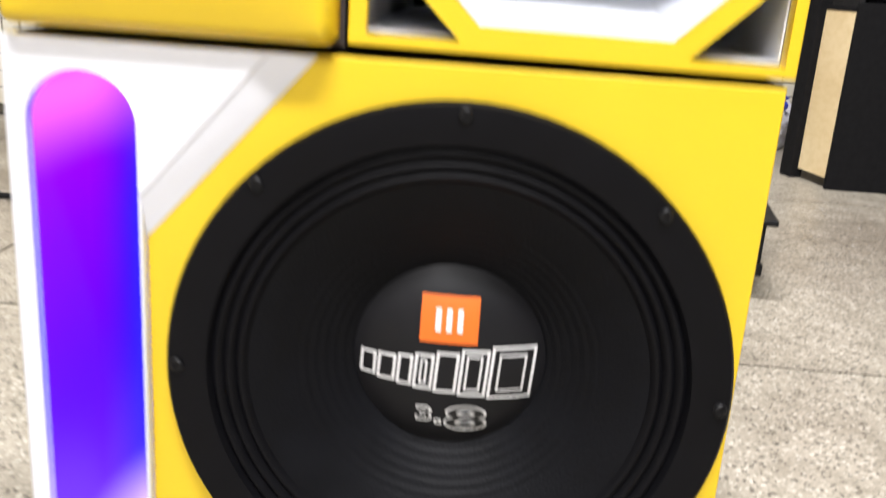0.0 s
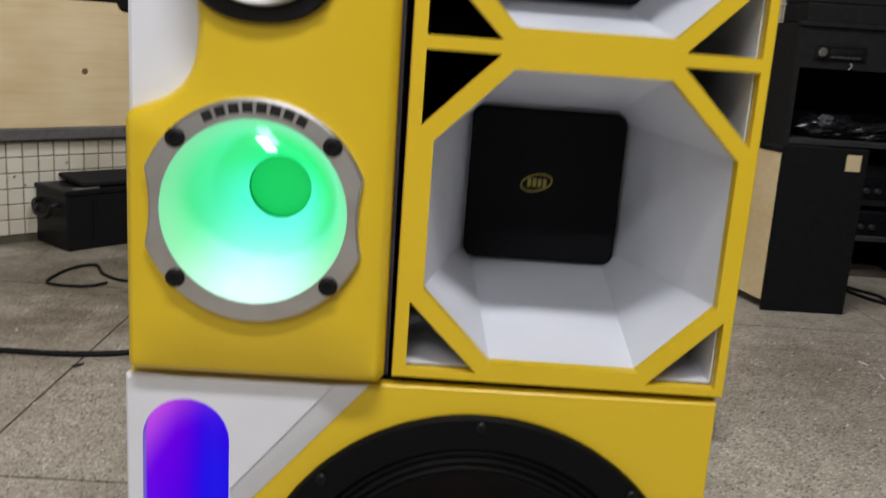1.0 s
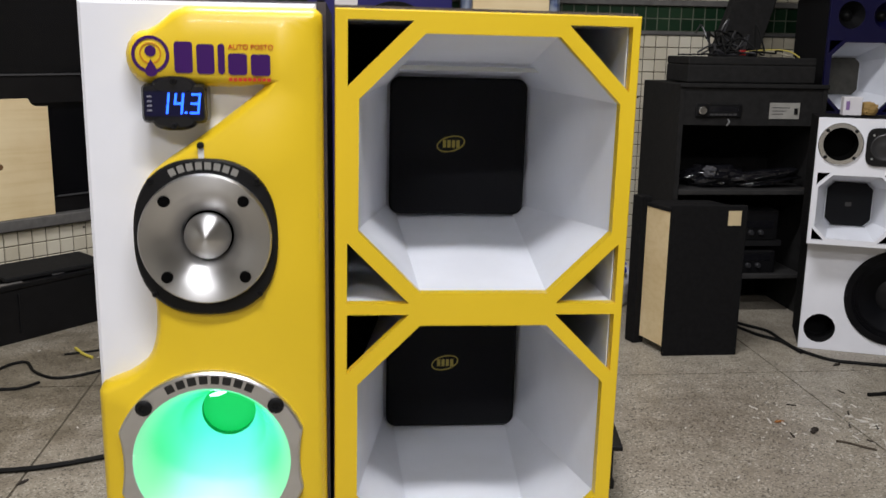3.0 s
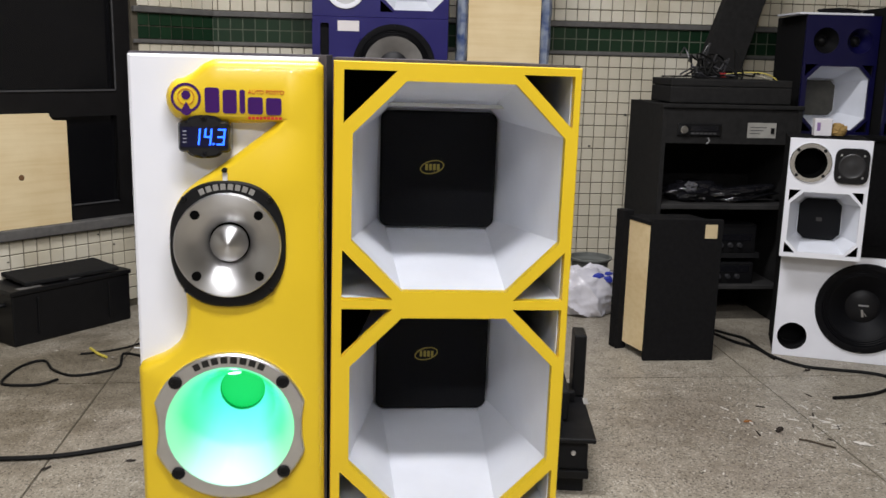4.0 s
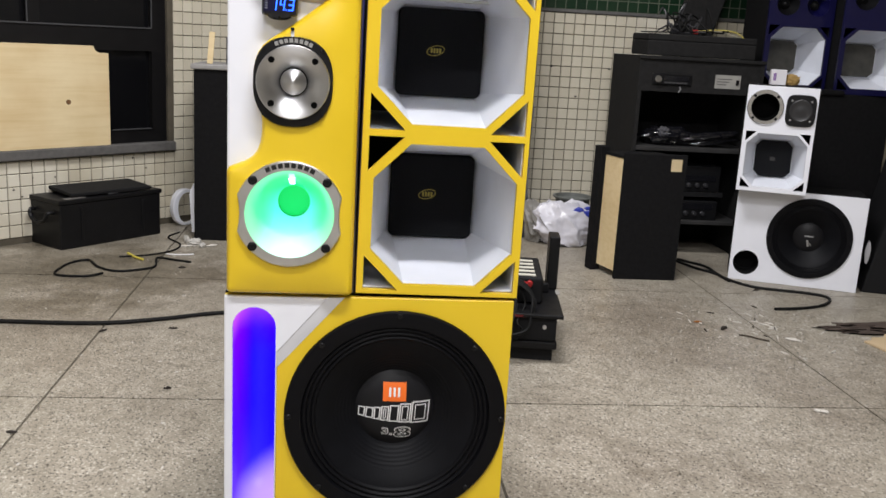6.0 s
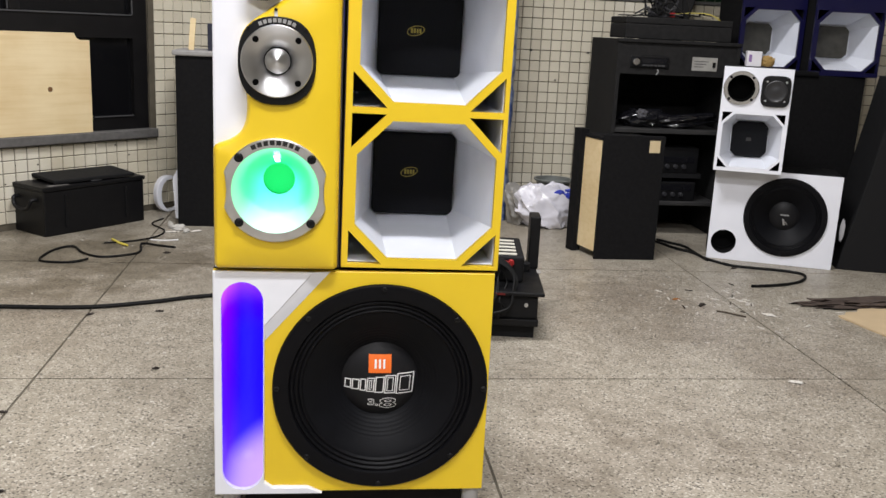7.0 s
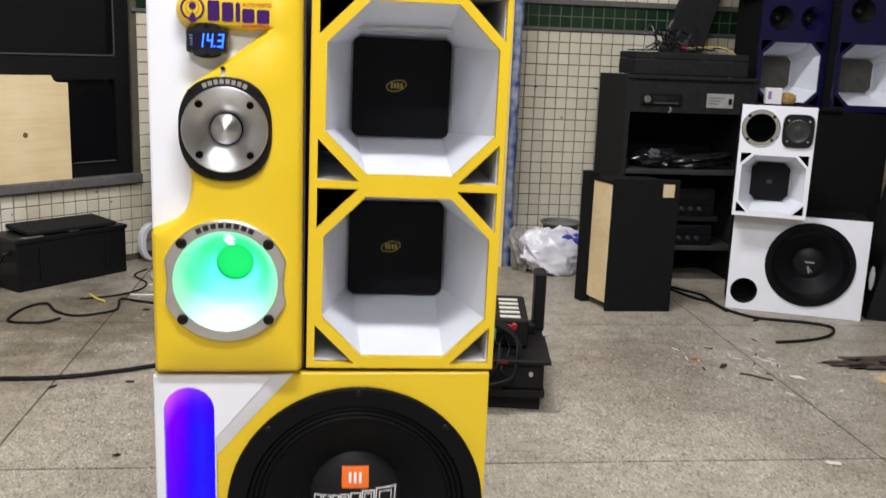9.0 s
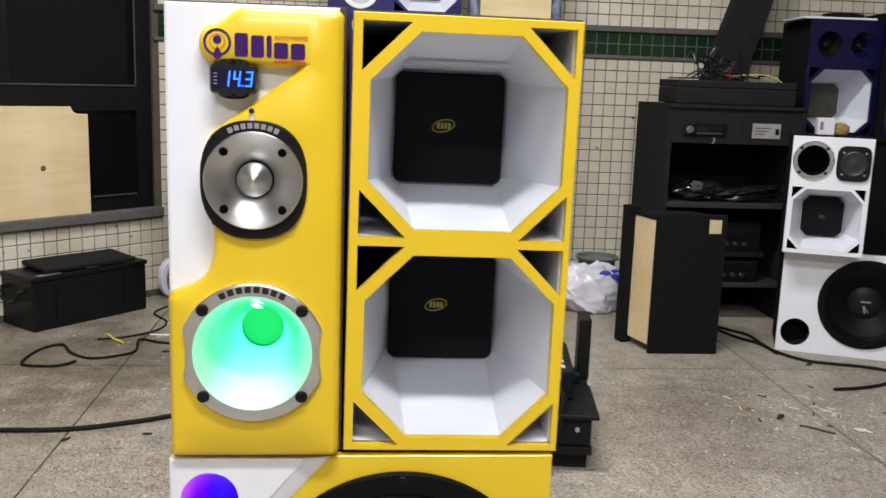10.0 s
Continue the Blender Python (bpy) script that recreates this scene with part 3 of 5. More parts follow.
xs = [-0.018, -0.0045, 0.0105, 0.023, 0.0385, 0.0565, 0.0785, 0.1125]
for i in range(7):
    u = i / 6
    z0 = 0.254 - 0.010 * u
    h = 0.019 + 0.023 * u ** 1.3
    part("name_mark", on_cap(outlined(xs[i], xs[i + 1] - 0.0012, z0, z0 + h, 0.0021, 0.0, 0.06), *WC), PRINT_WHITE, wf)
    if i in (3, 5, 6):
        m = 0.0062 if i == 6 else 0.0045
        part("name_mark", on_cap(outlined(xs[i] + m, xs[i + 1] - m - 0.0012, z0 + m, z0 + h - m, 0.0015, 0.0, 0.06), *WC), PRINT_WHITE, wf)


def cap_text(text, x0, x1, z0, z1, swell, lift, material):
    """A numeral drawn into a rectangle on the dust cap; swell thickens its strokes."""
    cu = bpy.data.curves.new("numeral", "FONT")
    cu.body, cu.size, cu.offset, cu.resolution_u = text, 1.0, swell, 6
    tmp = new("tmp", cu)
    me = bpy.data.meshes.new_from_object(tmp.evaluated_get(bpy.context.evaluated_depsgraph_get()))
    bpy.data.objects.remove(tmp)
    bm = bmesh.new()
    bm.from_mesh(me)
    bpy.data.meshes.remove(me)
    lo = [min(v.co[i] for v in bm.verts) for i in (0, 1)]
    hi = [max(v.co[i] for v in bm.verts) for i in (0, 1)]
    for v in bm.verts:
        u, w = (v.co.x - lo[0]) / (hi[0] - lo[0]), (v.co.y - lo[1]) / (hi[1] - lo[1])
        v.co = Vector((x0 + (x1 - x0) * u, -lift, z0 + (z1 - z0) * w))
    return part("model_mark", on_cap(bm, *WC), material, wf)


for ch, x0, x1, z0, z1 in (("3", 0.0265, 0.0395, 0.2195, 0.2345), ("8", 0.0480, 0.0810, 0.2130, 0.2370)):
    e = 0.0019
    cap_text(ch, x0, x1, z0, z1, 0.05, 0.0006, PRINT_WHITE)
    cap_text(ch, x0 + e, x1 - e, z0 + e, z1 - e, 0.0, 0.0012, PRINT_BLACK)
part("model_mark", on_cap(outlined(0.0410, 0.0465, 0.2175, 0.2230, 0.0016), *WC), PRINT_WHITE, wf)

# --- tweeter tower
tower = thing("tweeter_tower", pose(0, 0, 0), "tall white and yellow tweeter box standing on the bass cabinet", "speaker")
HG = (-0.1435, 0.6375)
TW = (-0.1415, 0.8535)
part("body", slab([(-0.25, 0.4945), (-0.0335, 0.4945), (-0.0335, 1.063), (-0.25, 1.063)], [(0, 0.40), (0, 0.012)], [circle2(*HG, 0.078), circle2(*TW, 0.050)]), GREY_CARPET, tower, "grey carpeted box")
part("front_panel", slab([(-0.2485, 0.4955), (-0.0420, 0.4955), (-0.0420, 1.0605), (-0.2485, 1.0605)], [(0, 0.0115), (0, 0.0), (0.003, -0.002)], [circle2(*HG, 0.078), circle2(*TW, 0.050)]), WHITE, tower, "glossy white front panel")
zig = [(-0.0365, 0.4965), (-0.0365, 1.0560), (-0.160, 1.0560), (-0.184, 1.036), (-0.198, 1.034), (-0.2075, 1.020), (-0.2065, 1.003), (-0.196, 0.990), (-0.178, 0.9885), (-0.112, 0.9870), (-0.086, 0.9905), (-0.092, 0.984),
       (-0.144, 0.9440), (-0.178, 0.921), (-0.196, 0.905), (-0.2055, 0.880), (-0.2045, 0.850), (-0.197, 0.825), (-0.1915, 0.790), (-0.1925, 0.758), (-0.200, 0.736), (-0.216, 0.722), (-0.235, 0.715), (-0.2480, 0.709), (-0.2480, 0.4965)]
dense = []
for (ax, az), (bx, bz) in zip(zig, zig[1:] + zig[:1]):
    k = max(1, int(math.hypot(bx - ax, bz - az) / 0.02))
    dense += [(ax + (bx - ax) * i / k, az + (bz - az) * i / k) for i in range(k)]
zig = soften(dense, 1)
part("relief_panel", slab(zig, [(0, 0.010), (0, -0.010), (0.0015, -0.0155), (0.0045, -0.0205), (0.0085, -0.0235)], [circle2(*HG, 0.078), circle2(*TW, 0.050)]), YELLOW, tower, "raised yellow panel with rounded edge", smooth=True)
FACE = -0.0235

# horn with its light painted in
flange = []
for i in range(72):
    a = 2 * math.pi * i / 72
    x, z = 0.0905 * math.cos(a), 0.0892 * math.sin(a)
    if abs(z) < 0.034:
        x = math.copysign(0.0818 + 0.0042 * (abs(z) / 0.034) ** 2, x)
    else:
        x = math.copysign(min(abs(x), 0.0860), x)
    flange.append((HG[0] + x, HG[1] + z))
ring = part("horn_flange", slab(flange, [(0, FACE), (0, FACE - 0.006), (0.002, FACE - 0.008)], [circle2(*HG, 0.0735)]), METAL, tower, "brushed aluminium horn flange")
GLOW, hg = glow_material("painted_horn_light", (0.26, 0.34, 0.29), 0.14, 1.12)
# light painted into the emission: white and cyan low down, green towards throat and sides
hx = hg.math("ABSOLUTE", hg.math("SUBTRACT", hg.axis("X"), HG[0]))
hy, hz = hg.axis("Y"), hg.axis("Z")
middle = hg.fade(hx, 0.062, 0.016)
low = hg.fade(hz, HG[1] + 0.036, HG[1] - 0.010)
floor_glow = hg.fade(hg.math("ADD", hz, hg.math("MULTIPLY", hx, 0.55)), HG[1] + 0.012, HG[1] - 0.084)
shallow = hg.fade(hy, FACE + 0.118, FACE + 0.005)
# paler rim: room light on the mouth, painted into the emission too
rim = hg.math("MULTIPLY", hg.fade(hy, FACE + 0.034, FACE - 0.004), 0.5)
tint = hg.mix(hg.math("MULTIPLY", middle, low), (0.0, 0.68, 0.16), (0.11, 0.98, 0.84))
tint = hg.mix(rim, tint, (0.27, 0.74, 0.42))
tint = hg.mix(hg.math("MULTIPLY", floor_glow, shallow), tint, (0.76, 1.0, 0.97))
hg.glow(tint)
mouth = []
for i in range(25):
    u = i / 24
    mouth.append((0.0740 - 0.0455 * u ** 0.8, FACE - 0.0075 + 0.128 * u))
part("horn_cone", lathe(mouth, *HG, 64), GLOW, ring, "flared horn with painted green and cyan glow", smooth=True)
# throat glow and its darker ring are painted as emission
THROAT = shader("painted_throat_light", (0.05, 0.3, 0.1), 0.5, emit=(0.0, 0.58, 0.11), emit_strength=0.95)
part("throat", lathe([(0.0284, FACE + 0.1285), (0.0, FACE + 0.1290)], *HG, 40), THROAT, ring, "throat with painted green glow")
part("throat_ring", lathe([(0.0286, FACE + 0.1200), (0.0285, FACE + 0.1285)], *HG, 40), shader("painted_dim_ring", (0.02, 0.2, 0.06), 0.5, emit=(0.0, 0.16, 0.03), emit_strength=0.9), ring)
# glowing strip in place of the bright reflection along the horn's top
STREAK = shader("painted_streak", (0.9, 0.95, 0.95), 0.4, emit=(0.6, 1.0, 0.9), emit_strength=3)
part("painted_streak", box(-0.0045, 0.0045, -0.028, 0.028, -0.0008, 0.0008, 0.0005), STREAK, ring, "glowing strip painted in as a bright streak", at=pose(HG[0], FACE + 0.046, HG[1] + 0.0475, -18, 0, 0))


def arc_marks(parent, cx, cz, r, h, a0, a1, count, y, material, name):
    for i in range(count):
        a = radians(a0 + (a1 - a0) * (i + 0.5) / count)
        w = r * abs(radians(a1 - a0)) / count * 0.36
        part(name, box(-w, w, y - 0.0006, y, -h / 2, h / 2), material, parent, at=Matrix.Translation((cx + r * math.cos(a), 0, cz + r * math.sin(a))) @ Matrix.Rotation(-(a - math.pi / 2), 4, "Y"))


arc_marks(ring, HG[0], HG[1], 0.0820, 0.0078, 120, 60, 8, FACE - 0.0081, PRINT_BLACK, "name_mark")
for sx in (-1, 1):
    for sz in (-1, 1):
        screw(ring, HG[0] + sx * 0.0605, FACE - 0.0075, HG[1] + sz * 0.0555, 0.0078)

# bullet tweeter
tw = part("tweeter", slab(squircle(*TW, 0.0635, 0.0715, 2.45), [(0, FACE), (0, FACE - 0.005), (0.002, FACE - 0.007)], [circle2(*TW, 0.045)]), BLACK, tower, "black tweeter mounting plate")
AXIS = Matrix.Translation((TW[0], 0, TW[1]))
dish = [(0.0588, FACE - 0.007), (0.0588, FACE - 0.0125), (0.0575, FACE - 0.0142), (0.0540, FACE - 0.0140), (0.0480, FACE - 0.0124), (0.0418, FACE - 0.0104), (0.0408, FACE - 0.0096), (0.0360, FACE - 0.0072), (0.0315, FACE - 0.0030), (0.0280, FACE + 0.0012), (0.0252, FACE + 0.0045), (0.0236, FACE + 0.0075), (0.0226, FACE + 0.0110)]
part("throat_gap", lathe([(0.0226, FACE + 0.0110), (0.0225, FACE + 0.028), (0.0, FACE + 0.031)], *TW, 48), HOLE_SHADE, tw, smooth=True)
part("tweeter_horn", lathe(dish, 0, 0, 96), TURNED, tw, "turned aluminium tweeter horn", smooth=True, at=AXIS)
bullet = [(0.014, FACE + 0.03), (0.0195, FACE + 0.016), (0.0212, FACE + 0.006), (0.0208, FACE + 0.001), (0.0185, FACE - 0.003), (0.0120, FACE - 0.0076), (0.0045, FACE - 0.0112), (0, FACE - 0.0118)]
part("bullet", lathe(bullet, 0, 0, 48), TURNED, tw, "polished aluminium bullet", smooth=True, at=AXIS)
for sx in (-1, 1):
    for sz in (-1, 1):
        # raised black discs in place of shaded bolt holes
        part("bolt_hole", lathe([(0, FACE - 0.0150), (0.0050, FACE - 0.0150), (0.0054, FACE - 0.0110)], TW[0] + sx * 0.0345, TW[1] + sz * 0.0345, 16), HOLE_SHADE, tw)
        screw(tw, TW[0] + sx * 0.0465, FACE - 0.0060, TW[1] + sz * 0.0515, 0.0032)
arc_marks(tw, TW[0], TW[1], 0.0655, 0.0065, 118, 62, 8, FACE - 0.0071, METAL, "name_mark")

# voltmeter
VM = (-0.1648, 0.9728)
GLOSS = shader("glossy_black", (0.008, 0.008, 0.010), 0.12, spec=0.6)
vm = part("voltmeter", slab(rrect(VM[0] - 0.0280, VM[0] + 0.0280, VM[1] - 0.0170, VM[1] + 0.0170, 0.005), [(0, -0.002), (0, -0.024), (0.002, -0.027)]), GLOSS, tower, "small black voltmeter showing 14.3")
for s in (-1, 1):
    part("mounting_ear", slab(squircle(VM[0], VM[1] + s * 0.0150, 0.019, 0.0085, 2.4, 32), [(0, -0.002), (0, -0.0245), (0.003, -0.0275)]), GLOSS, vm)
    screw(vm, VM[0], -0.0274, VM[1] + s * 0.0195, 0.003)
part("screen", box(VM[0] - 0.0245, VM[0] + 0.0245, -0.0284, -0.0279, VM[1] - 0.011, VM[1] + 0.0105), shader("voltmeter_screen", (0.003, 0.003, 0.03), 0.15), vm, "dark blue screen")
SEG = {"1": "bc", "4": "fgbc", "3": "abgcd"}


def digit(ch, x, z, w, h, t=0.0022):
    bm = bmesh.new()
    spots = {"a": (0, w, h - t, h), "g": (0, w, h / 2 - t / 2, h / 2 + t / 2), "d": (0, w, 0, t), "f": (0, t, h / 2, h), "e": (0, t, 0, h / 2), "b": (w - t, w, h / 2, h), "c": (w - t, w, 0, h / 2)}
    for s in SEG[ch]:
        a, b, c, d = spots[s]
        e = 0.0003
        box(x + a + e, x + b - e, -0.0291, -0.0285, z + c + e, z + d - e, bm=bm)
    for v in bm.verts:
        v.co.x += 0.12 * (v.co.z - z)
    return bm


for ch, x in (("1", -0.0135), ("4", -0.0012), ("3", 0.0130)):
    part("digit", digit(ch, VM[0] + x, VM[1] - 0.0090, 0.0088, 0.0185, 0.0025), BLUE_DIGIT, vm, "glowing blue digit")
part("decimal_point", box(VM[0] + 0.0091, VM[0] + 0.0113, -0.0291, -0.0285, VM[1] - 0.0085, VM[1] - 0.0065), BLUE_DIGIT, vm)
for i in range(4):
    part("lettering_bar", box(VM[0] - 0.0225, VM[0] - 0.0185, -0.0289, -0.0285, VM[1] - 0.0065 + i * 0.004, VM[1] - 0.0052 + i * 0.004), shader("faint_print", (0.25, 0.25, 0.27), 0.5), vm)
part("switch_nub", lathe([(0.003, FACE), (0.003, FACE - 0.004), (0.0, FACE - 0.005)], -0.1440, 0.9365, 14), BLACK, tower, smooth=True)
part("switch_plate", box(-0.1465, -0.1412, FACE - 0.0012, FACE, 0.9235, 0.9340, 0.0005), PRINT_WHITE, tower)

# sponsor sign on the relief
SG = FACE - 0.0004
em = part("sign_emblem", slab(circle2(-0.1835, 1.0145, 0.0160, 40), [(0, FACE), (0, SG - 0.0004)], [circle2(-0.1835, 1.0145, 0.0132, 40)]), PURPLE, tower, "purple ring emblem")
part("drop", slab([(-0.1835, 1.0105), (-0.1885, 1.0015), (-0.1885, 0.9985), (-0.1865, 0.9965), (-0.1835, 0.9955), (-0.1805, 0.9965), (-0.1785, 0.9985), (-0.1785, 1.0015)], [(0, FACE), (0, SG - 0.0006)]), PURPLE, em)
part("emblem_centre", slab(circle2(-0.1835, 1.0175, 0.0048, 24), [(0, FACE), (0, SG - 0.0004)]), PURPLE, em)
part("emblem_arc", slab(circle2(-0.1835, 1.0155, 0.0092, 32), [(0, FACE), (0, SG - 0.0003)], [circle2(-0.1835, 1.0155, 0.0080, 32)]), shader("ochre_print", (0.55, 0.22, 0.01), 0.45), em)
for x0, x1, z0, z1 in ((-0.1635, -0.1480, 0.9990, 1.0260), (-0.1445, -0.1295, 0.9985, 1.0240), (-0.1264, -0.1206, 0.9985, 1.0245), (-0.1178, -0.1015, 0.9980, 1.0165), (-0.0982, -0.0815, 0.9975, 1.0160)):
    part("sign_bar", slab(rrect(x0, x1, z0, z1, 0.0028, 4), [(0, FACE), (0, SG - 0.0005)]), PURPLE, tower)


def lettering(text, x, z, size, y, material, parent):
    cu = bpy.data.curves.new("lettering", "FONT")
    cu.body, cu.size, cu.extrude = text, size, 0.0002
    tmp = new("tmp", cu)
    me = bpy.data.meshes.new_from_object(tmp.evaluated_get(bpy.context.evaluated_depsgraph_get()))
    bpy.data.objects.remove(tmp)
    me.materials.append(material)
    o = new("lettering", me)
    o.parent = parent
    o.matrix_basis = pose(x, y, z, 90, 0, 0)
    return o


lettering("AUTO POSTO", -0.1175, 1.0200, 0.0062, SG - 0.0002, RED_PRINT, tower)
part("lettering_bar", bars(-0.118, -0.081, 0.9925, 0.9955, 9, FACE, SG - 0.0002), RED_PRINT, tower)

# --- midrange horn cabinet
horn = thing("midrange_cabinet", Matrix.Translation((0.112, 0, 0.60)) @ Matrix.Rotation(radians(0.5), 4, "Y") @ Matrix.Translation((-0.112, 0, -0.5992)), "yellow fronted cabinet with two white octagonal midrange horns", "speaker")
X0, X1, Z0, Z1 = -0.0300, 0.2545, 0.4945, 1.0590
part("shell", slab([(X0, Z0), (X1, Z0), (X1, Z1), (X0, Z1)], [(0, 0.40), (0, 0.0125)], [[(X0 + 0.009, Z0 + 0.009), (X1 - 0.008, Z0 + 0.009), (X1 - 0.008, Z1 - 0.011), (X0 + 0.009, Z1 - 0.011)]]), GREY_CARPET, horn, "dark grey carpeted shell")
part("back_board", box(X0 + 0.0095, X1 - 0.0085, 0.385, 0.399, Z0 + 0.0095, Z1 - 0.0115), BLACK_MATT, horn)
XC, OW, CUT = 0.1160, 0.1230, 0.0605
OCT = {"upper": (0.7905, 1.0355), "lower": (0.5130, 0.7580)}
holes = []


def octagon(zc, hw, hh, cut):
    return [(XC - hw + cut, zc - hh), (XC + hw - cut, zc - hh), (XC + hw, zc - hh + cut), (XC + hw, zc + hh - cut), (XC + hw - cut, zc + hh), (XC - hw + cut, zc + hh), (XC - hw, zc + hh - cut), (XC - hw, zc - hh + cut)]


for z0, z1 in OCT.values():
    zc = (z0 + z1) / 2
    holes.append(octagon(zc, OW, 0.1225, CUT))
    zt, zb = zc + 0.1335, zc - 0.1330
    L, R, T = XC - 0.1335, XC + 0.1305, 0.0600
    holes += [[(L, zt), (L, zt - T), (L + T, zt)], [(R, zt), (R - T, zt), (R, zt - T)], [(L, zb), (L + T, zb), (L, zb + T)], [(R, zb), (R, zb + T), (R - T, zb)]]
part("front_frame", slab([(X0 + 0.001, Z0 + 0.001), (X1, Z0 + 0.001), (X1, Z1 - 0.003), (X0 + 0.001, Z1 - 0.003)], [(0, 0.012), (0, 0.001), (0.001, 0.0)], holes), YELLOW, horn, "yellow front frame with triangular ports")
# inside walls, seen through the triangular ports
bm = slab([(X0 + 0.0093, Z0 + 0.0093), (X1 - 0.0083, Z0 + 0.0093), (X1 - 0.0083, Z1 - 0.0113), (X0 + 0.0093, Z1 - 0.0113)], [(0, 0.384), (0, 0.0128)], [[(X0 + 0.0105, Z0 + 0.0105), (X1 - 0.0095, Z0 + 0.0105), (X1 - 0.0095, Z1 - 0.0125), (X0 + 0.0105, Z1 - 0.0125)]])
part("inner_wall", bm, HORN_WHITE, horn, "white painted inner walls")
part("divider", box(X0 + 0.0106, X1 - 0.0096, 0.0128, 0.384, 0.7695, 0.7795), HORN_WHITE, horn)
for z0, z1 in OCT.values():
    zc = (z0 + z1) / 2
    gz = zc - 0.0070
    fo = octagon(zc, OW, 0.1225, CUT)
    bo = [(x, z) for x, z in octagon(gz, 0.0850, 0.0850, 0.012)]
    bm = bmesh.new()
    layers = [(fo, 0.0125), (bo, 0.262)]
    lo = [[bm.verts.new((x, y, z)) for x, z in pts] for pts, y in layers]
    out = [[bm.verts.new((XC + (x - XC) * 1.03, y, zc + (z - zc) * 1.03)) for x, z in pts] for pts, y in layers]
    for i in range(8):
        j = (i + 1) % 8
        bm.faces.new((lo[0][i], lo[0][j], lo[1][j], lo[1][i]))
        bm.faces.new((out[0][i], out[0][j], out[1][j], out[1][i]))
        bm.faces.new((lo[0][i], lo[0][j], out[0][j], out[0][i]))
    bm.faces.new(lo[1])
    h = part("horn", bm, HORN_WHITE, horn, "white painted flared horn")
    g = part("grille", slab(rrect(XC - 0.0825, XC + 0.0825, gz - 0.0825, gz + 0.0825, 0.013), [(0, 0.2615), (0, 0.251), (0.003, 0.247)]), GRILLE, h, "black foam driver grille")
    part("emblem_ring", slab(squircle(XC - 0.009, gz + 0.004, 0.0175, 0.0095, 2, 40), [(0, 0.2472), (0, 0.2464)], [squircle(XC - 0.009, gz + 0.004, 0.0160, 0.0080, 2, 40)]), GOLD_PRINT, h, "gold oval emblem", at=Matrix.Translation((XC - 0.009, 0, gz + 0.004)) @ Matrix.Rotation(radians(-14), 4, "Y") @ Matrix.Translation((-XC + 0.009, 0, -gz - 0.004)))
    part("emblem_bar", bars(XC - 0.0195, XC + 0.0025, gz - 0.0005, gz + 0.0085, 4, 0.2472, 0.2464, 0.3), GOLD_PRINT, h)
    if zc > 0.8:
        part("light_strip", box(XC - 0.082, XC + 0.082, 0.168, 0.174, zc + 0.0855, zc + 0.0905, 0.001), shader("clear_strip", (0.55, 0.57, 0.55), 0.25), h, "clear plastic light strip")

# ---- things round the stack ----
def lump(cx, cy, cz, sx, sy, sz, seed, amp=0.25, freq=3.0, sub_div=4, flat=True):
    bm = bmesh.new()
    bmesh.ops.create_icosphere(bm, subdivisions=sub_div, radius=1)
    for v in bm.verts:
        p = v.co.copy()
        d = noise.turbulence(p * freq + Vector((seed, seed * 2, 0)), 3, True) - 0.4
        p *= 1 + amp * d
        v.co = Vector((cx + p.x * sx, cy + p.y * sy, max(cz + p.z * sz, 0.002) if flat else cz + p.z * sz))
    return bm


def open_box(x0, x1, y0, y1, z0, z1, t):
    """A cabinet carcass open to the front, as five boards."""
    bm = bmesh.new()
    box(x0, x0 + t, y0, y1, z0, z1, bm=bm)
    box(x1 - t, x1, y0, y1, z0, z1, bm=bm)
    box(x0 + t, x1 - t, y0, y1, z1 - t, z1, bm=bm)
    box(x0 + t, x1 - t, y0, y1, z0, z0 + t, bm=bm)
    box(x0 + t, x1 - t, y1 - t, y1, z0 + t, z1 - t, bm=bm)
    return bm


def flare(front, back, y0, y1, centre, thick=1.04):
    bm = bmesh.new()
    n = len(front)
    a = [bm.verts.new((x, y0, z)) for x, z in front]
    b = [bm.verts.new((x, y1, z)) for x, z in back]
    for i in range(n):
        bm.faces.new((a[i], a[(i + 1) % n], b[(i + 1) % n], b[i]))
    bm.faces.new(b)
    return bm


def oct8(cx, cz, hw, hh, cut):
    return [(cx - hw + cut, cz - hh), (cx + hw - cut, cz - hh), (cx + hw, cz - hh + cut), (cx + hw, cz + hh - cut), (cx + hw - cut, cz + hh), (cx - hw + cut, cz + hh), (cx - hw, cz + hh - cut), (cx - hw, cz - hh + cut)]


# white bass box with a woofer and a round port
wb = thing("white_bass_box", pose(1.578, 2.124, 0, 0, 0, -22), "white fronted black bass box with woofer and round port", "speaker")
part("body", slab([(0.002, 0), (0.506, 0), (0.506, 0.391), (0.002, 0.391)], [(0, 0.27), (0, 0.017)], [circle2(0.30, 0.206, 0.150), circle2(0.0645, 0.078, 0.049, 32)]), CARPET, wb, "black carpeted body")
part("front_panel", slab([(0, 0), (0.508, 0), (0.508, 0.393), (0, 0.393)], [(0, 0.016), (0, 0.0015), (0.0015, 0)], [circle2(0.30, 0.206, 0.148), circle2(0.0645, 0.078, 0.052, 32)]), WHITE, wb, "white front panel")
part("port_tube", lathe([(0.0518, 0.001), (0.0505, 0.018), (0.0485, 0.12), (0, 0.121)], 0.0645, 0.078, 32), BLACK_MATT, wb, smooth=True)
w2 = woofer(wb, 0.30, 0.206, 0.167, 8)
part("name_bar", on_cap(grid_rect(0.283, 0.318, 0.209, 0.2155, -0.0004), 0.30, 0.206, 0.852), shader("grey_print", (0.3, 0.3, 0.3), 0.5), w2)
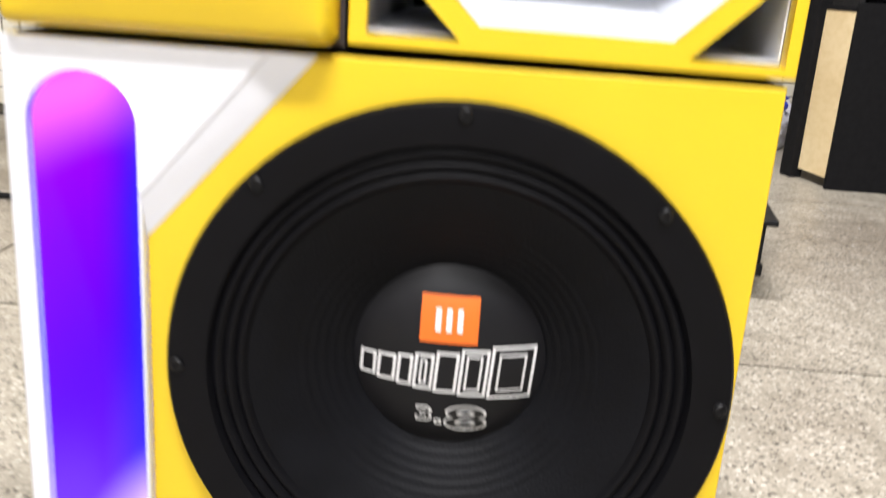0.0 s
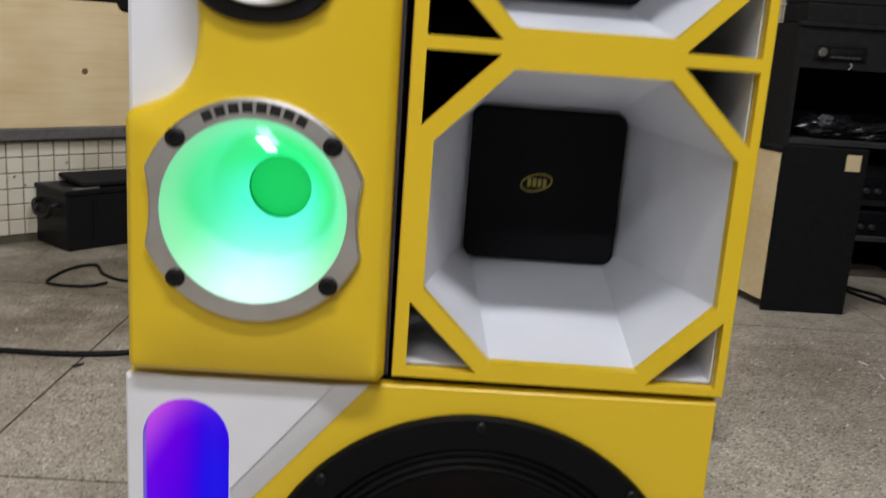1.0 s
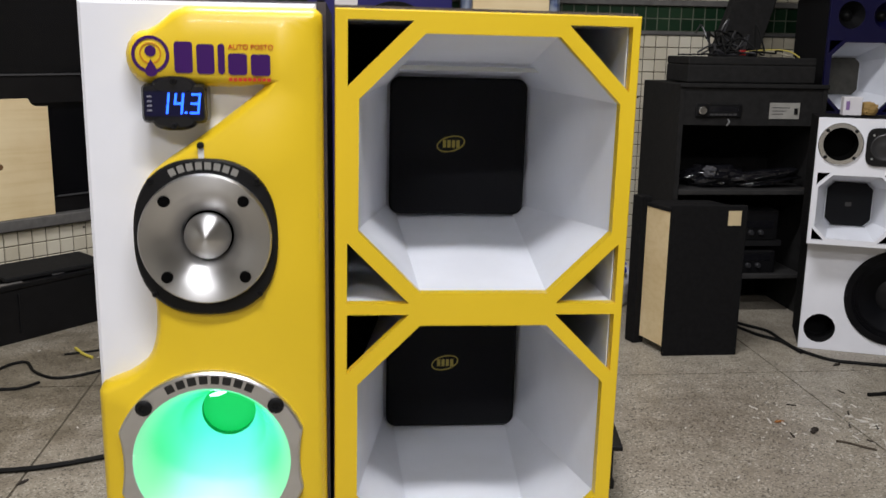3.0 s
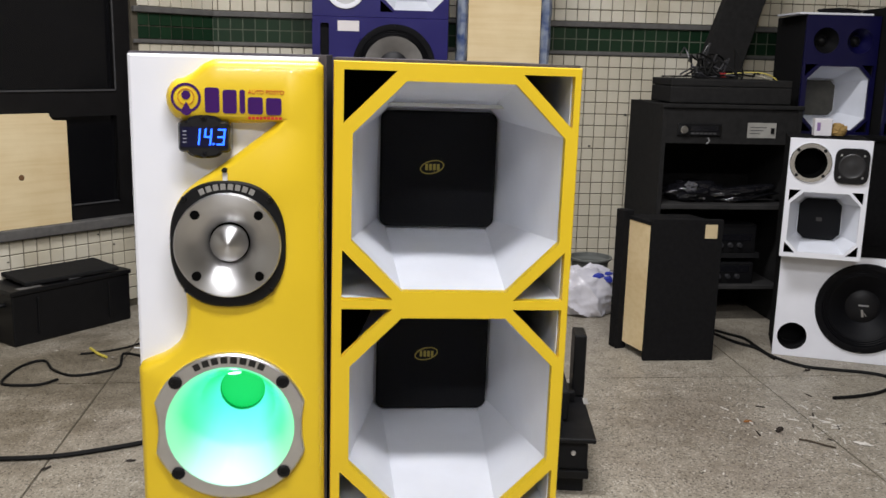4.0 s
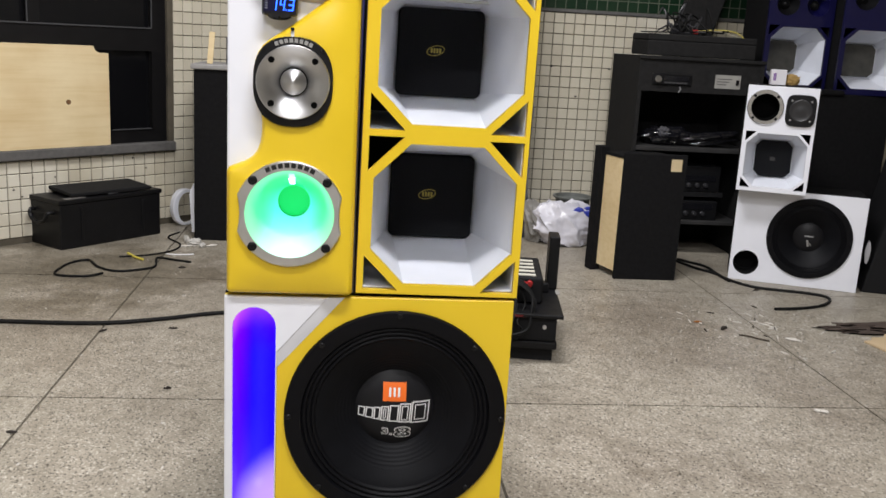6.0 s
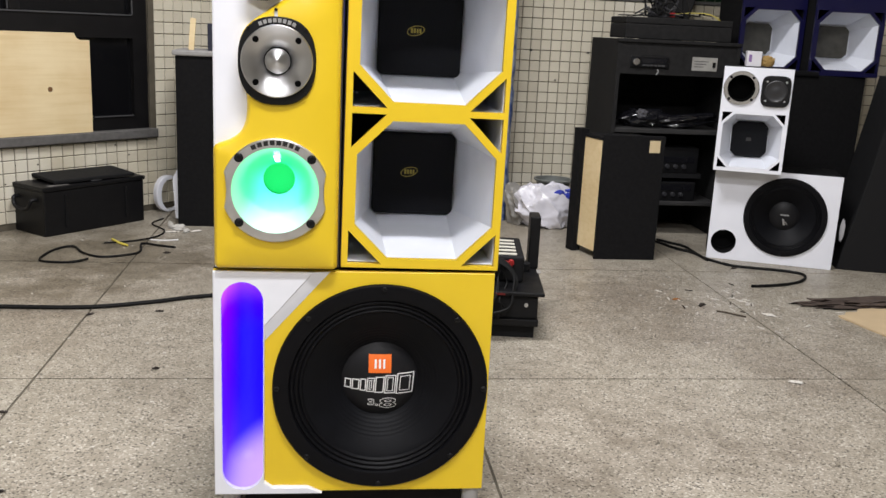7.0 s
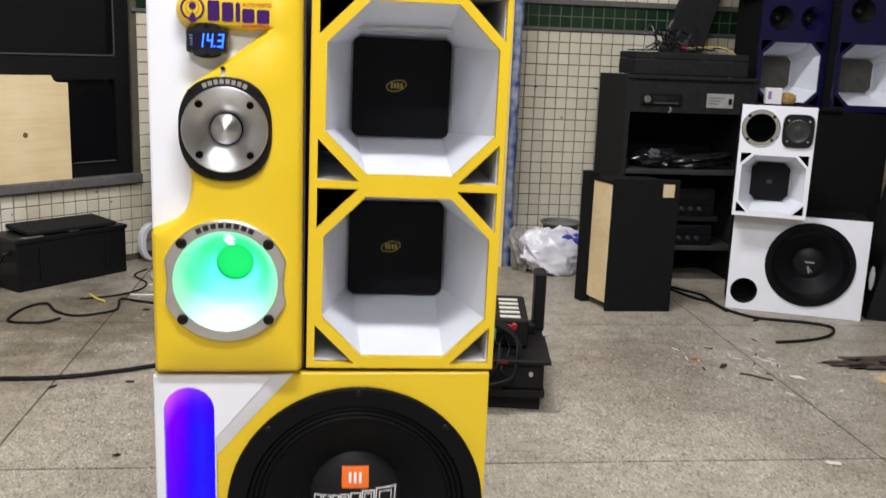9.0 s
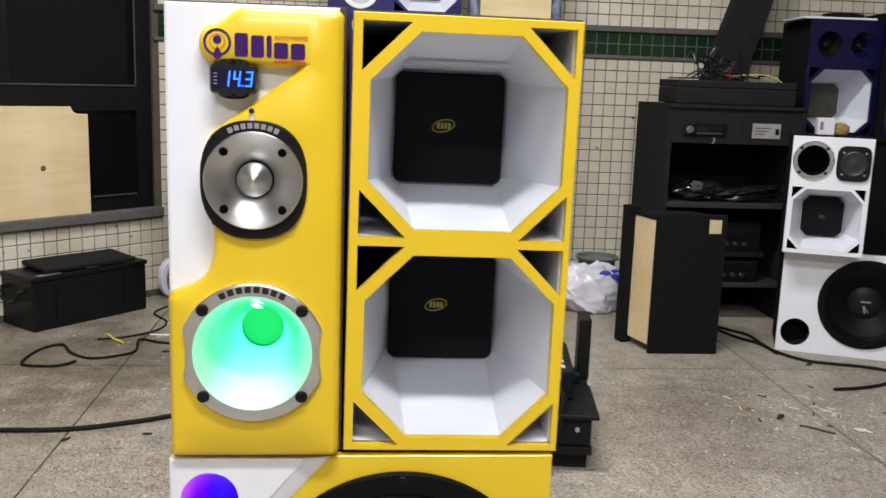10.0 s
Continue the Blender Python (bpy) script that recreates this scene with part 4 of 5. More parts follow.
# reflections on the dust cap, painted as silver patches
part("cap_glint", on_cap(grid_rect(0.298, 0.306, 0.168, 0.196, -0.0004, 6, -0.006), 0.30, 0.206, 0.852), shader("painted_glint", (0.5, 0.5, 0.5), 0.3, metal=0.8), w2)
part("cap_glint", on_cap(grid_rect(0.311, 0.316, 0.171, 0.184, -0.0004, 6, -0.008), 0.30, 0.206, 0.852), shader("painted_glint", (0.4, 0.4, 0.4), 0.3, metal=0.8), w2)

# white midrange box on it
wm = thing("white_midrange_box", pose(1.531, 2.048, 0.3945, 0, 0, -22), "white fronted speaker box with chrome horn ring and octagonal horn", "speaker")
ho = oct8(0.1345, 0.128, 0.116, 0.108, 0.042)
tri = [[(0.012, 0.242), (0.012, 0.200), (0.052, 0.242)], [(0.257, 0.242), (0.217, 0.242), (0.257, 0.200)], [(0.012, 0.014), (0.052, 0.014), (0.012, 0.054)], [(0.257, 0.014), (0.257, 0.054), (0.217, 0.014)]]
part("body", open_box(0.001, 0.268, 0.0165, 0.26, 0, 0.422, 0.012), CARPET, wm, "black carpeted body")
part("front_panel", slab([(0, 0), (0.269, 0), (0.269, 0.4235), (0, 0.4235)], [(0, 0.016), (0, 0.001), (0.001, 0)], [ho, circle2(0.073, 0.339, 0.055, 32)] + tri), WHITE, wm, "white front panel")
part("horn", flare(ho, oct8(0.1345, 0.125, 0.076, 0.076, 0.018), 0.0165, 0.13, (0.1345, 0.128)), HORN_WHITE, wm, "white octagonal horn")
part("grille", slab(oct8(0.1345, 0.125, 0.072, 0.074, 0.022), [(0, 0.1295), (0, 0.118), (0.003, 0.114)]), GRILLE, wm, "black driver grille")
part("emblem", box(0.122, 0.142, 0.1132, 0.1139, 0.118, 0.132), shader("dark_grey_print", (0.05, 0.05, 0.05), 0.4), wm)
ri = part("horn_ring", slab(circle2(0.073, 0.339, 0.0695, 48), [(0, -0.0002), (0, -0.004), (0.002, -0.006)], [circle2(0.073, 0.339, 0.054, 48)]), CHROME, wm, "chrome horn ring")
part("horn_throat", lathe([(0.054, -0.005), (0.046, 0.06), (0.0, 0.062)], 0.073, 0.339, 40), HOLE_SHADE, wm, smooth=True)
for a in (45, 135, 225, 315):
    screw(ri, 0.073 + 0.0617 * math.cos(radians(a)), -0.0058, 0.339 + 0.0617 * math.sin(radians(a)), 0.006)
tq = part("tweeter", slab(squircle(0.2065, 0.334, 0.056, 0.062, 4.5, 48), [(0, -0.0002), (0, -0.007), (0.003, -0.010)]), BLACK, wm, "square black tweeter")
part("tweeter_dish", lathe([(0.044, -0.0102), (0.040, -0.0118), (0.037, -0.0104), (0.020, -0.0104), (0.014, -0.0112), (0, -0.0135)], 0.2065, 0.334, 40), shader("grey_dish", (0.022, 0.022, 0.024), 0.35), tq, smooth=True)
for a in (45, 135, 225, 315):
    screw(tq, 0.2065 + 0.052 * math.cos(radians(a)), -0.0102, 0.334 + 0.054 * math.sin(radians(a)), 0.004, METAL)

pk = thing("small_box", pose(1.70, 2.16, 0.8185, 0, 0, -15), "small white cardboard box beside a yellow sponge", "box")
part("carton", box(-0.03, 0.03, -0.02, 0.02, 0, 0.062, 0.002), shader("white_card", (0.75, 0.73, 0.76), 0.6, var=0.08), pk)
part("print_bar", box(-0.022, -0.010, -0.0206, -0.0201, 0.018, 0.048), shader("violet_print", (0.25, 0.15, 0.35), 0.6), pk)
sg = thing("sponge", pose(1.755, 2.15, 0.8185, 0, 0, -30), "worn yellow brown sponge piece", "sponge")
part("sponge_block", lump(0, 0, 0.02, 0.03, 0.025, 0.026, 4, 0.3), shader("sponge", (0.42, 0.27, 0.09), 0.9, var=0.4, bump=0.5), sg)

# tall black cabinet behind, and the two blue boxes on it
bc = thing("black_box_stand", pose(1.815, 2.45, 0), "plain black carpeted speaker box", "speaker box")
part("body", box(0, 0.575, 0, 0.50, 0, 0.782, 0.006), CARPET, bc)
part("edge_trim", box(0.15, 0.34, -0.012, 0.02, 0.774, 0.80, 0.009, 3), BLACK, bc, "black rubber edge piece")


def blue_box(m, w, h, name_label):
    t = thing("blue_speaker", m, name_label, "speaker", "blue speaker boxes")
    zc = 0.155
    front = oct8(w / 2, zc, w / 2 - 0.022, 0.128, 0.05)
    tri2 = [[(0.010, zc + 0.135), (0.010, zc + 0.085), (0.06, zc + 0.135)], [(w - 0.010, zc + 0.135), (w - 0.06, zc + 0.135), (w - 0.010, zc + 0.085)], [(0.010, zc - 0.135), (0.06, zc - 0.135), (0.010, zc - 0.085)], [(w - 0.010, zc - 0.135), (w - 0.010, zc - 0.085), (w - 0.06, zc - 0.135)]]
    rounds = [circle2(w * 0.28, h - 0.10, 0.052, 32), circle2(w * 0.74, h - 0.10, 0.052, 32)]
    part("body", open_box(0.001, w - 0.001, 0.0145, 0.33, 0, h - 0.001, 0.012), CARPET, t, "black carpeted body")
    part("front_panel", slab([(0, 0), (w, 0), (w, h), (0, h)], [(0, 0.014), (0, 0.001), (0.001, 0)], [front] + tri2 + rounds), SHADED_BLUE_PAINT, t, "glossy blue front panel, shade in its paint")
    part("horn", flare(front, oct8(w / 2, zc - 0.004, w / 2 - 0.075, 0.078, 0.02), 0.0145, 0.19, None), HORN_WHITE, t, "white octagonal horn")
    part("grille", slab(oct8(w / 2 - 0.004, zc - 0.004, w / 2 - 0.080, 0.073, 0.02), [(0, 0.189), (0, 0.180), (0.003, 0.177)]), shader("dusty_grille", (0.085, 0.082, 0.07), 0.9, var=0.4, scale=25), t, "dusty grey driver grille")
    for k, mt in ((0, BLACK), (1, METAL)):
        cx = w * (0.28, 0.74)[k]
        part("round_horn", lathe([(0.0515, 0.002), (0.045, 0.012), (0.024, 0.05), (0, 0.052)], cx, h - 0.10, 32), mt if k == 0 else SHADED_BLUE_PAINT, t, smooth=True)
        part("driver_dome", lathe([(0.022, 0.049), (0.016, 0.040), (0.006, 0.034), (0, 0.033)], cx, h - 0.10, 24), BLACK, t, smooth=True)
    return t


blue_box(pose(1.825, 2.60, 0.7825, 0, 0, -5), 0.30, 0.485, "tall blue speaker box, shade in its paint, with white octagonal horn")
blue_box(pose(2.115, 2.47, 0.7825, 0, 0, -8), 0.315, 0.52, "blue speaker box, shade in its paint, with dusty horn")
top = thing("loose_board", pose(1.80, 2.60, 1.2685, 0, 0, -5), "thin white board with black strap on a blue speaker", "board")
part("board", box(-0.01, 0.29, 0.0, 0.25, 0, 0.008, 0.001), WHITE, top)
part("strap", lump(0.17, 0.05, 0.018, 0.09, 0.03, 0.012, 7, 0.4, flat=False), BLACK_MATT, top)

b3 = thing("black_cabinet", pose(2.085, 1.955, 0, 0, 0, -18), "large black cabinet with a sloping shoulder", "cabinet")
part("body", slab([(0, 0), (0.7, 0), (0.7, 0.80), (0.14, 0.80), (0.075, 0.40)], [(0, 0.35), (0, 0.004), (0.004, 0)]), BLACK_MATT, b3)
part("white_scrap", lump(0.0, -0.004, 0.17, 0.010, 0.004, 0.045, 3, 0.4, flat=False), shader("grey_plastic_scrap", (0.4, 0.4, 0.42), 0.4), b3)

# stereo rack
rk = thing("stereo_rack", pose(1.22, 2.50, 0), "black carpeted stereo cabinet with car radio and open bays", "cabinet")
SHELF = shader("mottled_black_shelf", (0.028, 0.027, 0.027), 0.7, var=0.4, scale=25)
W, D, HT = 0.575, 0.43, 0.903
for nm, a in (("side_board", (0, 0.018, 0, D, 0, HT)), ("side_board", (W - 0.018, W, 0, D, 0, HT)), ("back_board", (0.018, W - 0.018, D - 0.015, D, 0, HT)), ("top_board", (0.018, W - 0.018, 0.02, D - 0.015, HT - 0.018, HT))):
    part(nm, box(*a), RACK_CARPET, rk)
part("top_lip", box(-0.004, W + 0.004, -0.006, 0.019, HT - 0.012, HT + 0.004, 0.003), RACK_CARPET, rk)
part("radio_panel", box(0.0185, W - 0.0185, 0.004, 0.02, 0.752, HT - 0.0125), RACK_CARPET, rk)
part("shelf", box(0.0185, W - 0.0185, -0.004, D - 0.016, 0.488, 0.508, 0.003), SHELF, rk, "dark grey shelf")
part("shelf", box(0.0185, W - 0.0185, 0.02, D - 0.016, 0.150, 0.168, 0.003), SHELF, rk)
rd = part("car_radio", box(0.062, 0.242, -0.004, 0.006, 0.782, 0.832, 0.004), BLACK, rk, "black car radio face")
part("radio_knob", lathe([(0.016, -0.004), (0.016, -0.013), (0.013, -0.016), (0, -0.016)], 0.088, 0.807, 24), CHROME, rd, smooth=True)
part("radio_display", box(0.115, 0.228, -0.0052, -0.0042, 0.802, 0.822), shader("grey_lcd", (0.012, 0.012, 0.014), 0.15), rd)
for i in range(6):
    part("radio_button", box(0.118 + i * 0.018, 0.132 + i * 0.018, -0.0058, -0.0042, 0.789, 0.796, 0.0006), BEAD, rd)
lb = part("switch_plate", box(0.352, 0.470, 0.0012, 0.0038, 0.778, 0.838), shader("grey_label", (0.40, 0.39, 0.36), 0.45, var=0.2), rk, "grey printed switch plate")
part("switch", box(0.448, 0.462, -0.003, 0.0011, 0.795, 0.818, 0.001), BLACK, lb)
for i in range(3):
    part("print_bar", box(0.362, 0.43 - 0.012 * i, 0.0006, 0.0011, 0.818 - i * 0.012, 0.821 - i * 0.012), BEAD, lb)
part("cable_stub", tube([(0.19, -0.002, 0.775), (0.192, -0.012, 0.765), (0.182, -0.012, 0.752)], 0.003), shader("grey_wire", (0.2, 0.2, 0.2), 0.5), rk)
FOIL = shader("black_bin_liner", (0.008, 0.008, 0.01), 0.16, spec=0.8, bump=1.0, bump_scale=35)
ba = thing("black_plastic_bag", pose(1.45, 2.62, 0.508), "glossy crumpled black plastic bag on the rack shelf", "bag")
part("plastic", lump(-0.03, 0, 0.035, 0.13, 0.09, 0.05, 11, 0.45, 1.5), FOIL, ba, smooth=True)
part("clear_wrap", lump(-0.075, -0.075, 0.062, 0.024, 0.016, 0.024, 5, 0.8, 3.0, 3), shader("clear_wrap", (0.09, 0.09, 0.10), 0.08, spec=1.0), ba)
fb = thing("folded_plastic_roll", pose(1.60, 2.56, 0.508, 0, -7, 0), "long folded glossy black plastic roll on the rack shelf", "plastic roll")
part("roll", lump(0, 0, 0.050, 0.15, 0.035, 0.020, 17, 0.35, 1.6, flat=False), FOIL, fb, smooth=True)
part("under_fold", lump(0.01, 0.02, 0.022, 0.14, 0.05, 0.018, 23, 0.35, 1.6, flat=False), FOIL, fb, smooth=True)
for i, z in enumerate((0.30, 0.20)):
    am = thing("amplifier", pose(1.50, 2.545, z - (0.032 if i else 0.0)), "black amplifier with knobs inside the rack", "amplifier", "amplifiers in the rack")
    part("case", box(-0.13, 0.17, 0, 0.26, 0, 0.09 if i else 0.12, 0.004), BLACK, am)
    for k in range(4):
        part("knob", lathe([(0.011, 0), (0.010, -0.012), (0.008, -0.014), (0, -0.014)], -0.02 + k * 0.04, 0.032, 16), shader("grey_knob", (0.03, 0.03, 0.033), 0.3), am, smooth=True)
    part("fascia", box(-0.11, 0.15, -0.002, 0, 0.050, 0.078, 0.0008), GLOSS, am, "glossy black fascia strip")
part("support_board", box(-0.15, 0.19, 0.0, 0.26, -0.022, -0.0005), BLACK_MATT, bpy.data.objects["amplifier"])
cs = thing("black_case", pose(1.235, 2.56, 0.9075), "flat black carpeted case on the stereo rack", "case")
part("body", box(0.03, 0.535, 0, 0.24, 0, 0.066, 0.005), RACK_CARPET, cs)
part("lid", box(0.03, 0.535, 0, 0.24, 0.0665, 0.096, 0.005), RACK_CARPET, cs)
wg = thing("slanted_speaker_box", pose(1.47, 2.93, 0.904), "dark slanted speaker box behind the cables", "speaker box")
part("body", slab([(0, 0), (0.20, 0), (0.44, 0.85), (0.28, 0.85)], [(0, 0.05), (0, 0.004), (0.004, 0)]), RACK_CARPET, wg)

rng = random.Random(5)
tg = thing("cable_tangle", pose(1.50, 2.66, 1.0035), "tangle of black cables with red and yellow wires", "cables", kind="stuff")
for i in range(13):
    pts = []
    x, y = rng.uniform(-0.16, 0.0), rng.uniform(-0.04, 0.08)
    for k in range(7):
        pts.append((x, y, 0.008 + abs(rng.gauss(0, 0.042)) * (1.4 if i < 8 else 0.4)))
        x += rng.uniform(-0.03, 0.075)
        y += rng.uniform(-0.05, 0.05)
    part("cable", tube(pts, 0.0038, 6), shader("grey_sheath", (0.03, 0.03, 0.034), 0.35) if i % 3 == 0 else CABLE, tg)
part("yellow_wire", tube([(0.02, -0.02, 0.02), (0.09, -0.04, 0.028), (0.17, -0.05, 0.026), (0.22, -0.06, 0.0), (0.245, -0.07, -0.05)], 0.0028, 6), shader("yellow_wire", (0.62, 0.52, 0.12), 0.5), tg)
part("cream_wire", tube([(0.0, -0.01, 0.014), (0.08, -0.03, 0.022), (0.15, -0.02, 0.018), (0.21, -0.04, -0.0)], 0.0025, 6), shader("cream_wire", (0.6, 0.55, 0.42), 0.5), tg)
part("red_connector", box(-0.005, 0.018, -0.03, -0.012, 0.006, 0.026, 0.003), RED_PLASTIC, tg)
for x0 in (-0.24, -0.2):
    part("thin_rod", tube([(x0, 0.01, 0.006), (x0 + 0.08, 0.0, 0.008), (x0 + 0.16, 0.02, 0.012)], 0.003, 6), CABLE, tg)

# unfinished box in front of the rack
ub = thing("unfinished_box", pose(1.057, 2.055, 0), "black covered board box with raw plywood side", "speaker box")
part("front_board", box(0, 0.262, 0, 0.018, 0, 0.523, 0.003), CARPET, ub, "black carpeted board")
part("raw_side", box(0.0, 0.016, 0.0, 0.135, 0.030, 0.497), PLYWOOD, ub, "raw plywood side", at=pose(0.002, 0.0185, 0, 0, 0, 16))
part("rear_board", box(-0.022, 0.02, 0.136, 0.19, 0.0, 0.530, 0.003), CARPET, ub, at=pose(0.0, 0.0185, 0, 0, 0, 16))
part("top_board", slab([(0.0, 0.019), (0.25, 0.019), (0.20, 0.19), (-0.05, 0.19)], [(0, 0), (0, -0.012)]), CARPET, ub, at=pose(0, 0, 0.510, 90, 0, 0) @ Matrix.Diagonal((1, 1, -1, 1)))
part("paper_tag", box(0.195, 0.240, -0.001, -0.0003, 0.455, 0.505), shader("cream_paper", (0.62, 0.50, 0.30), 0.7, var=0.1), ub, "torn cream paper tag")

# wrapped column
cl = thing("wrapped_post", pose(0.43, 2.80, 0), "plywood clad post with blue plastic wrapped edges", "post")
part("post_core", box(0.03, 0.37, 0.02, 0.32, 0, 2.6), GROUT, cl)
part("plywood_face", box(0.045, 0.345, -0.006, 0.019, 0, 2.6, 0.002), PLYWOOD, cl, "worn plywood facing")
WRAP = shader("blue_wrap", (0.02, 0.05, 0.17), 0.28, color2=(0.32, 0.36, 0.42), scale=22, bump=0.8, bump_scale=45)
for x0 in (0.0, 0.346):
    bm = bmesh.new()
    rings = []
    for k in range(80):
        z = k * 2.6 / 79
        wob = 0.006 * noise.noise(Vector((x0 * 9, 0, z * 14)))
        r = 0.024 + 0.006 * noise.noise(Vector((3, x0, z * 22)))
        rings.append([bm.verts.new((x0 + 0.024 + wob + r * math.cos(a), 0.03 + r * 1.2 * math.sin(a), z)) for a in [i * math.pi / 5 for i in range(10)]])
    for a, b in zip(rings, rings[1:]):
        for i in range(10):
            bm.faces.new((a[i], a[(i + 1) % 10], b[(i + 1) % 10], b[i]))
    part("blue_wrap", bm, WRAP, cl, "crinkled blue plastic wrap", smooth=True)

# blue stack behind
bl = thing("blue_bass_box", pose(-0.155, 2.72, 0), "tall blue bass box with woofer and white paper label", "speaker")
part("body", slab([(0.002, 0), (0.538, 0), (0.538, 1.208), (0.002, 1.208)], [(0, 0.36), (0, 0.016)], [circle2(0.325, 1.02, 0.147)]), CARPET, bl, "black carpeted body")
part("front_panel", slab([(0, 0), (0.54, 0), (0.54, 1.21), (0, 1.21)], [(0, 0.0155), (0, 0.001), (0.001, 0)], [circle2(0.325, 1.02, 0.147), rrect(0.032, 0.066, 0.80, 1.185, 0.008)]), BLUE_PAINT, bl, "glossy blue front panel")
w3 = woofer(bl, 0.325, 1.02, 0.166, 8)
for o in w3.children:
    if o.name.startswith("cone"):
        o.data.materials[0] = shader("grey_cone", (0.22, 0.21, 0.20), 0.6, var=0.2)
part("paper_label", box(0.10, 0.185, -0.0012, -0.0003, 1.155, 1.195), shader("white_paper", (0.7, 0.66, 0.66), 0.7), bl, "white paper label")
bu = thing("blue_midrange_box", pose(-0.155, 2.72, 1.2105), "blue box with white horn and white ringed driver", "speaker")
hb = oct8(0.40, 0.16, 0.125, 0.13, 0.05)
part("body", open_box(0.001, 0.539, 0.0155, 0.34, 0, 0.45, 0.012), CARPET, bu)
part("front_panel", slab([(0, 0), (0.54, 0), (0.54, 0.452), (0, 0.452)], [(0, 0.015), (0, 0.001), (0.001, 0)], [hb, circle2(0.13, 0.105, 0.058, 32), [(0.268, 0.022), (0.32, 0.022), (0.268, 0.068)]]), BLUE_PAINT, bu, "glossy blue front panel")
part("horn", flare(hb, oct8(0.40, 0.155, 0.08, 0.08, 0.02), 0.0155, 0.15, None), HORN_WHITE, bu, "white octagonal horn")
part("grille", slab(rrect(0.33, 0.47, 0.085, 0.225, 0.012), [(0, 0.149), (0, 0.138)]), GRILLE, bu)
part("driver_ring", slab(circle2(0.13, 0.105, 0.076, 40), [(0, -0.0002), (0, -0.005), (0.003, -0.007)], [circle2(0.13, 0.105, 0.057, 40)]), WHITE, bu, "white driver ring")
part("driver_cone", lathe([(0.057, -0.004), (0.02, 0.04), (0, 0.041)], 0.13, 0.105, 32), shader("light_grey_cone", (0.45, 0.45, 0.45), 0.5), bu, smooth=True)

# plastic bag and basin by the wall
BAG = shader("white_plastic_film", (0.70, 0.69, 0.75), 0.25, spec=0.6, var=0.12, scale=9, bump=1.0, bump_scale=22)
bg = thing("plastic_bag", pose(0.995, 2.705, 0), "crumpled white plastic bag with blue print on the floor", "bag")


def crumpled(sx, sy, sz, cz, seed, lean):
    """Thin film pulled into sharp ridges and hollows, flat underneath."""
    bm = bmesh.new()
    bmesh.ops.create_icosphere(bm, subdivisions=5, radius=1)
    for v in bm.verts:
        p = v.co.copy()
        q = Vector((p.x * 1.1 + p.z * 0.7 + seed, p.y * 1.1, p.z * 0.8 - p.x * 0.5))
        ridge = (1 - abs(noise.noise(q * 1.2))) ** 3
        fine = (1 - abs(noise.noise(q * 3.1 + Vector((5, 1, 2))))) ** 3
        k = 0.72 + 0.26 * ridge + 0.09 * fine + 0.05 * noise.noise(p * 2)
        top = max(p.z, 0)
        v.co = Vector((p.x * k * sx * (1 + 0.15 * top) + lean * top, p.y * k * sy * (1 - 0.35 * top), max(cz + p.z * k * sz, 0.002)))
    return bm


part("film", crumpled(0.165, 0.115, 0.135, 0.085, 4.0, -0.015), BAG, bg, smooth=True)
INK = shader("blue_ink", (0.03, 0.05, 0.42), 0.4)
part("blue_print", lump(0.045, -0.062, 0.176, 0.022, 0.010, 0.013, 8, 0.6, 2.5, 3, False), INK, bg)
part("blue_print", lump(0.088, -0.064, 0.160, 0.020, 0.010, 0.016, 9, 0.7, 2.5, 3, False), INK, bg)
part("blue_print", lump(0.090, -0.058, 0.186, 0.016, 0.010, 0.008, 12, 0.7, 2.5, 3, False), INK, bg)
gb = thing("grey_plastic_sheet", pose(0.860, 2.74, 0), "torn grey plastic sheet heaped against the bag", "plastic sheet")
part("film", crumpled(0.055, 0.07, 0.12, 0.09, 9.0, -0.035), shader("grey_film", (0.27, 0.26, 0.24), 0.35, spec=0.5, var=0.3, scale=14, bump=0.6, bump_scale=25), gb, smooth=True)
bs2 = thing("basin", pose(1.085, 2.96, 0), "grey translucent plastic basin behind the bag", "basin")
part("wall", lathe([(0.0, -0.002), (0.055, -0.002), (0.072, -0.165), (0.100, -0.185), (0.100, -0.192), (0.090, -0.192), (0.052, -0.008), (0, -0.008)], 0, 0, 40), shader("grey_basin", (0.16, 0.17, 0.16), 0.3, var=0.15), bs2, smooth=True, at=pose(0, 0, 0, -90, 0, 0))

# battery box by the window wall
bt = thing("battery_box", pose(-1.20, 2.248, 0, 0, 0, 49.5), "large black truck battery case with a loose lid", "battery")
bm = box(0.006, 0.502, 0.005, 0.234, 0, 0.19, 0.006)
part("case", bm, BLACK, bt, "scuffed black plastic case")
part("rim", box(0, 0.508, 0, 0.239, 0.188, 0.206, 0.004), BLACK, bt)
part("vent_block", box(0.12, 0.40, 0.08, 0.20, 0.2065, 0.216, 0.003), BLACK_MATT, bt)
part("loose_lid", box(0.055, 0.435, 0.040, 0.245, 0.2105, 0.226, 0.004), BLACK_MATT, bt, "flat black lid laid askew", at=pose(0.015, 0.0, -0.002, 3, 0, -4))
part("side_grip", tube([(0.008, 0.055, 0.150), (-0.016, 0.058, 0.148), (-0.022, 0.075, 0.118), (-0.022, 0.120, 0.105), (-0.022, 0.165, 0.118), (-0.016, 0.182, 0.148), (0.008, 0.185, 0.150)], 0.008, 8), BLACK, bt, "moulded carrying handle", smooth=True)
for x in (0.10, 0.40):
    part("case_rib", box(x, x + 0.012, -0.001, 0.006, 0.03, 0.17, 0.003), BLACK, bt)
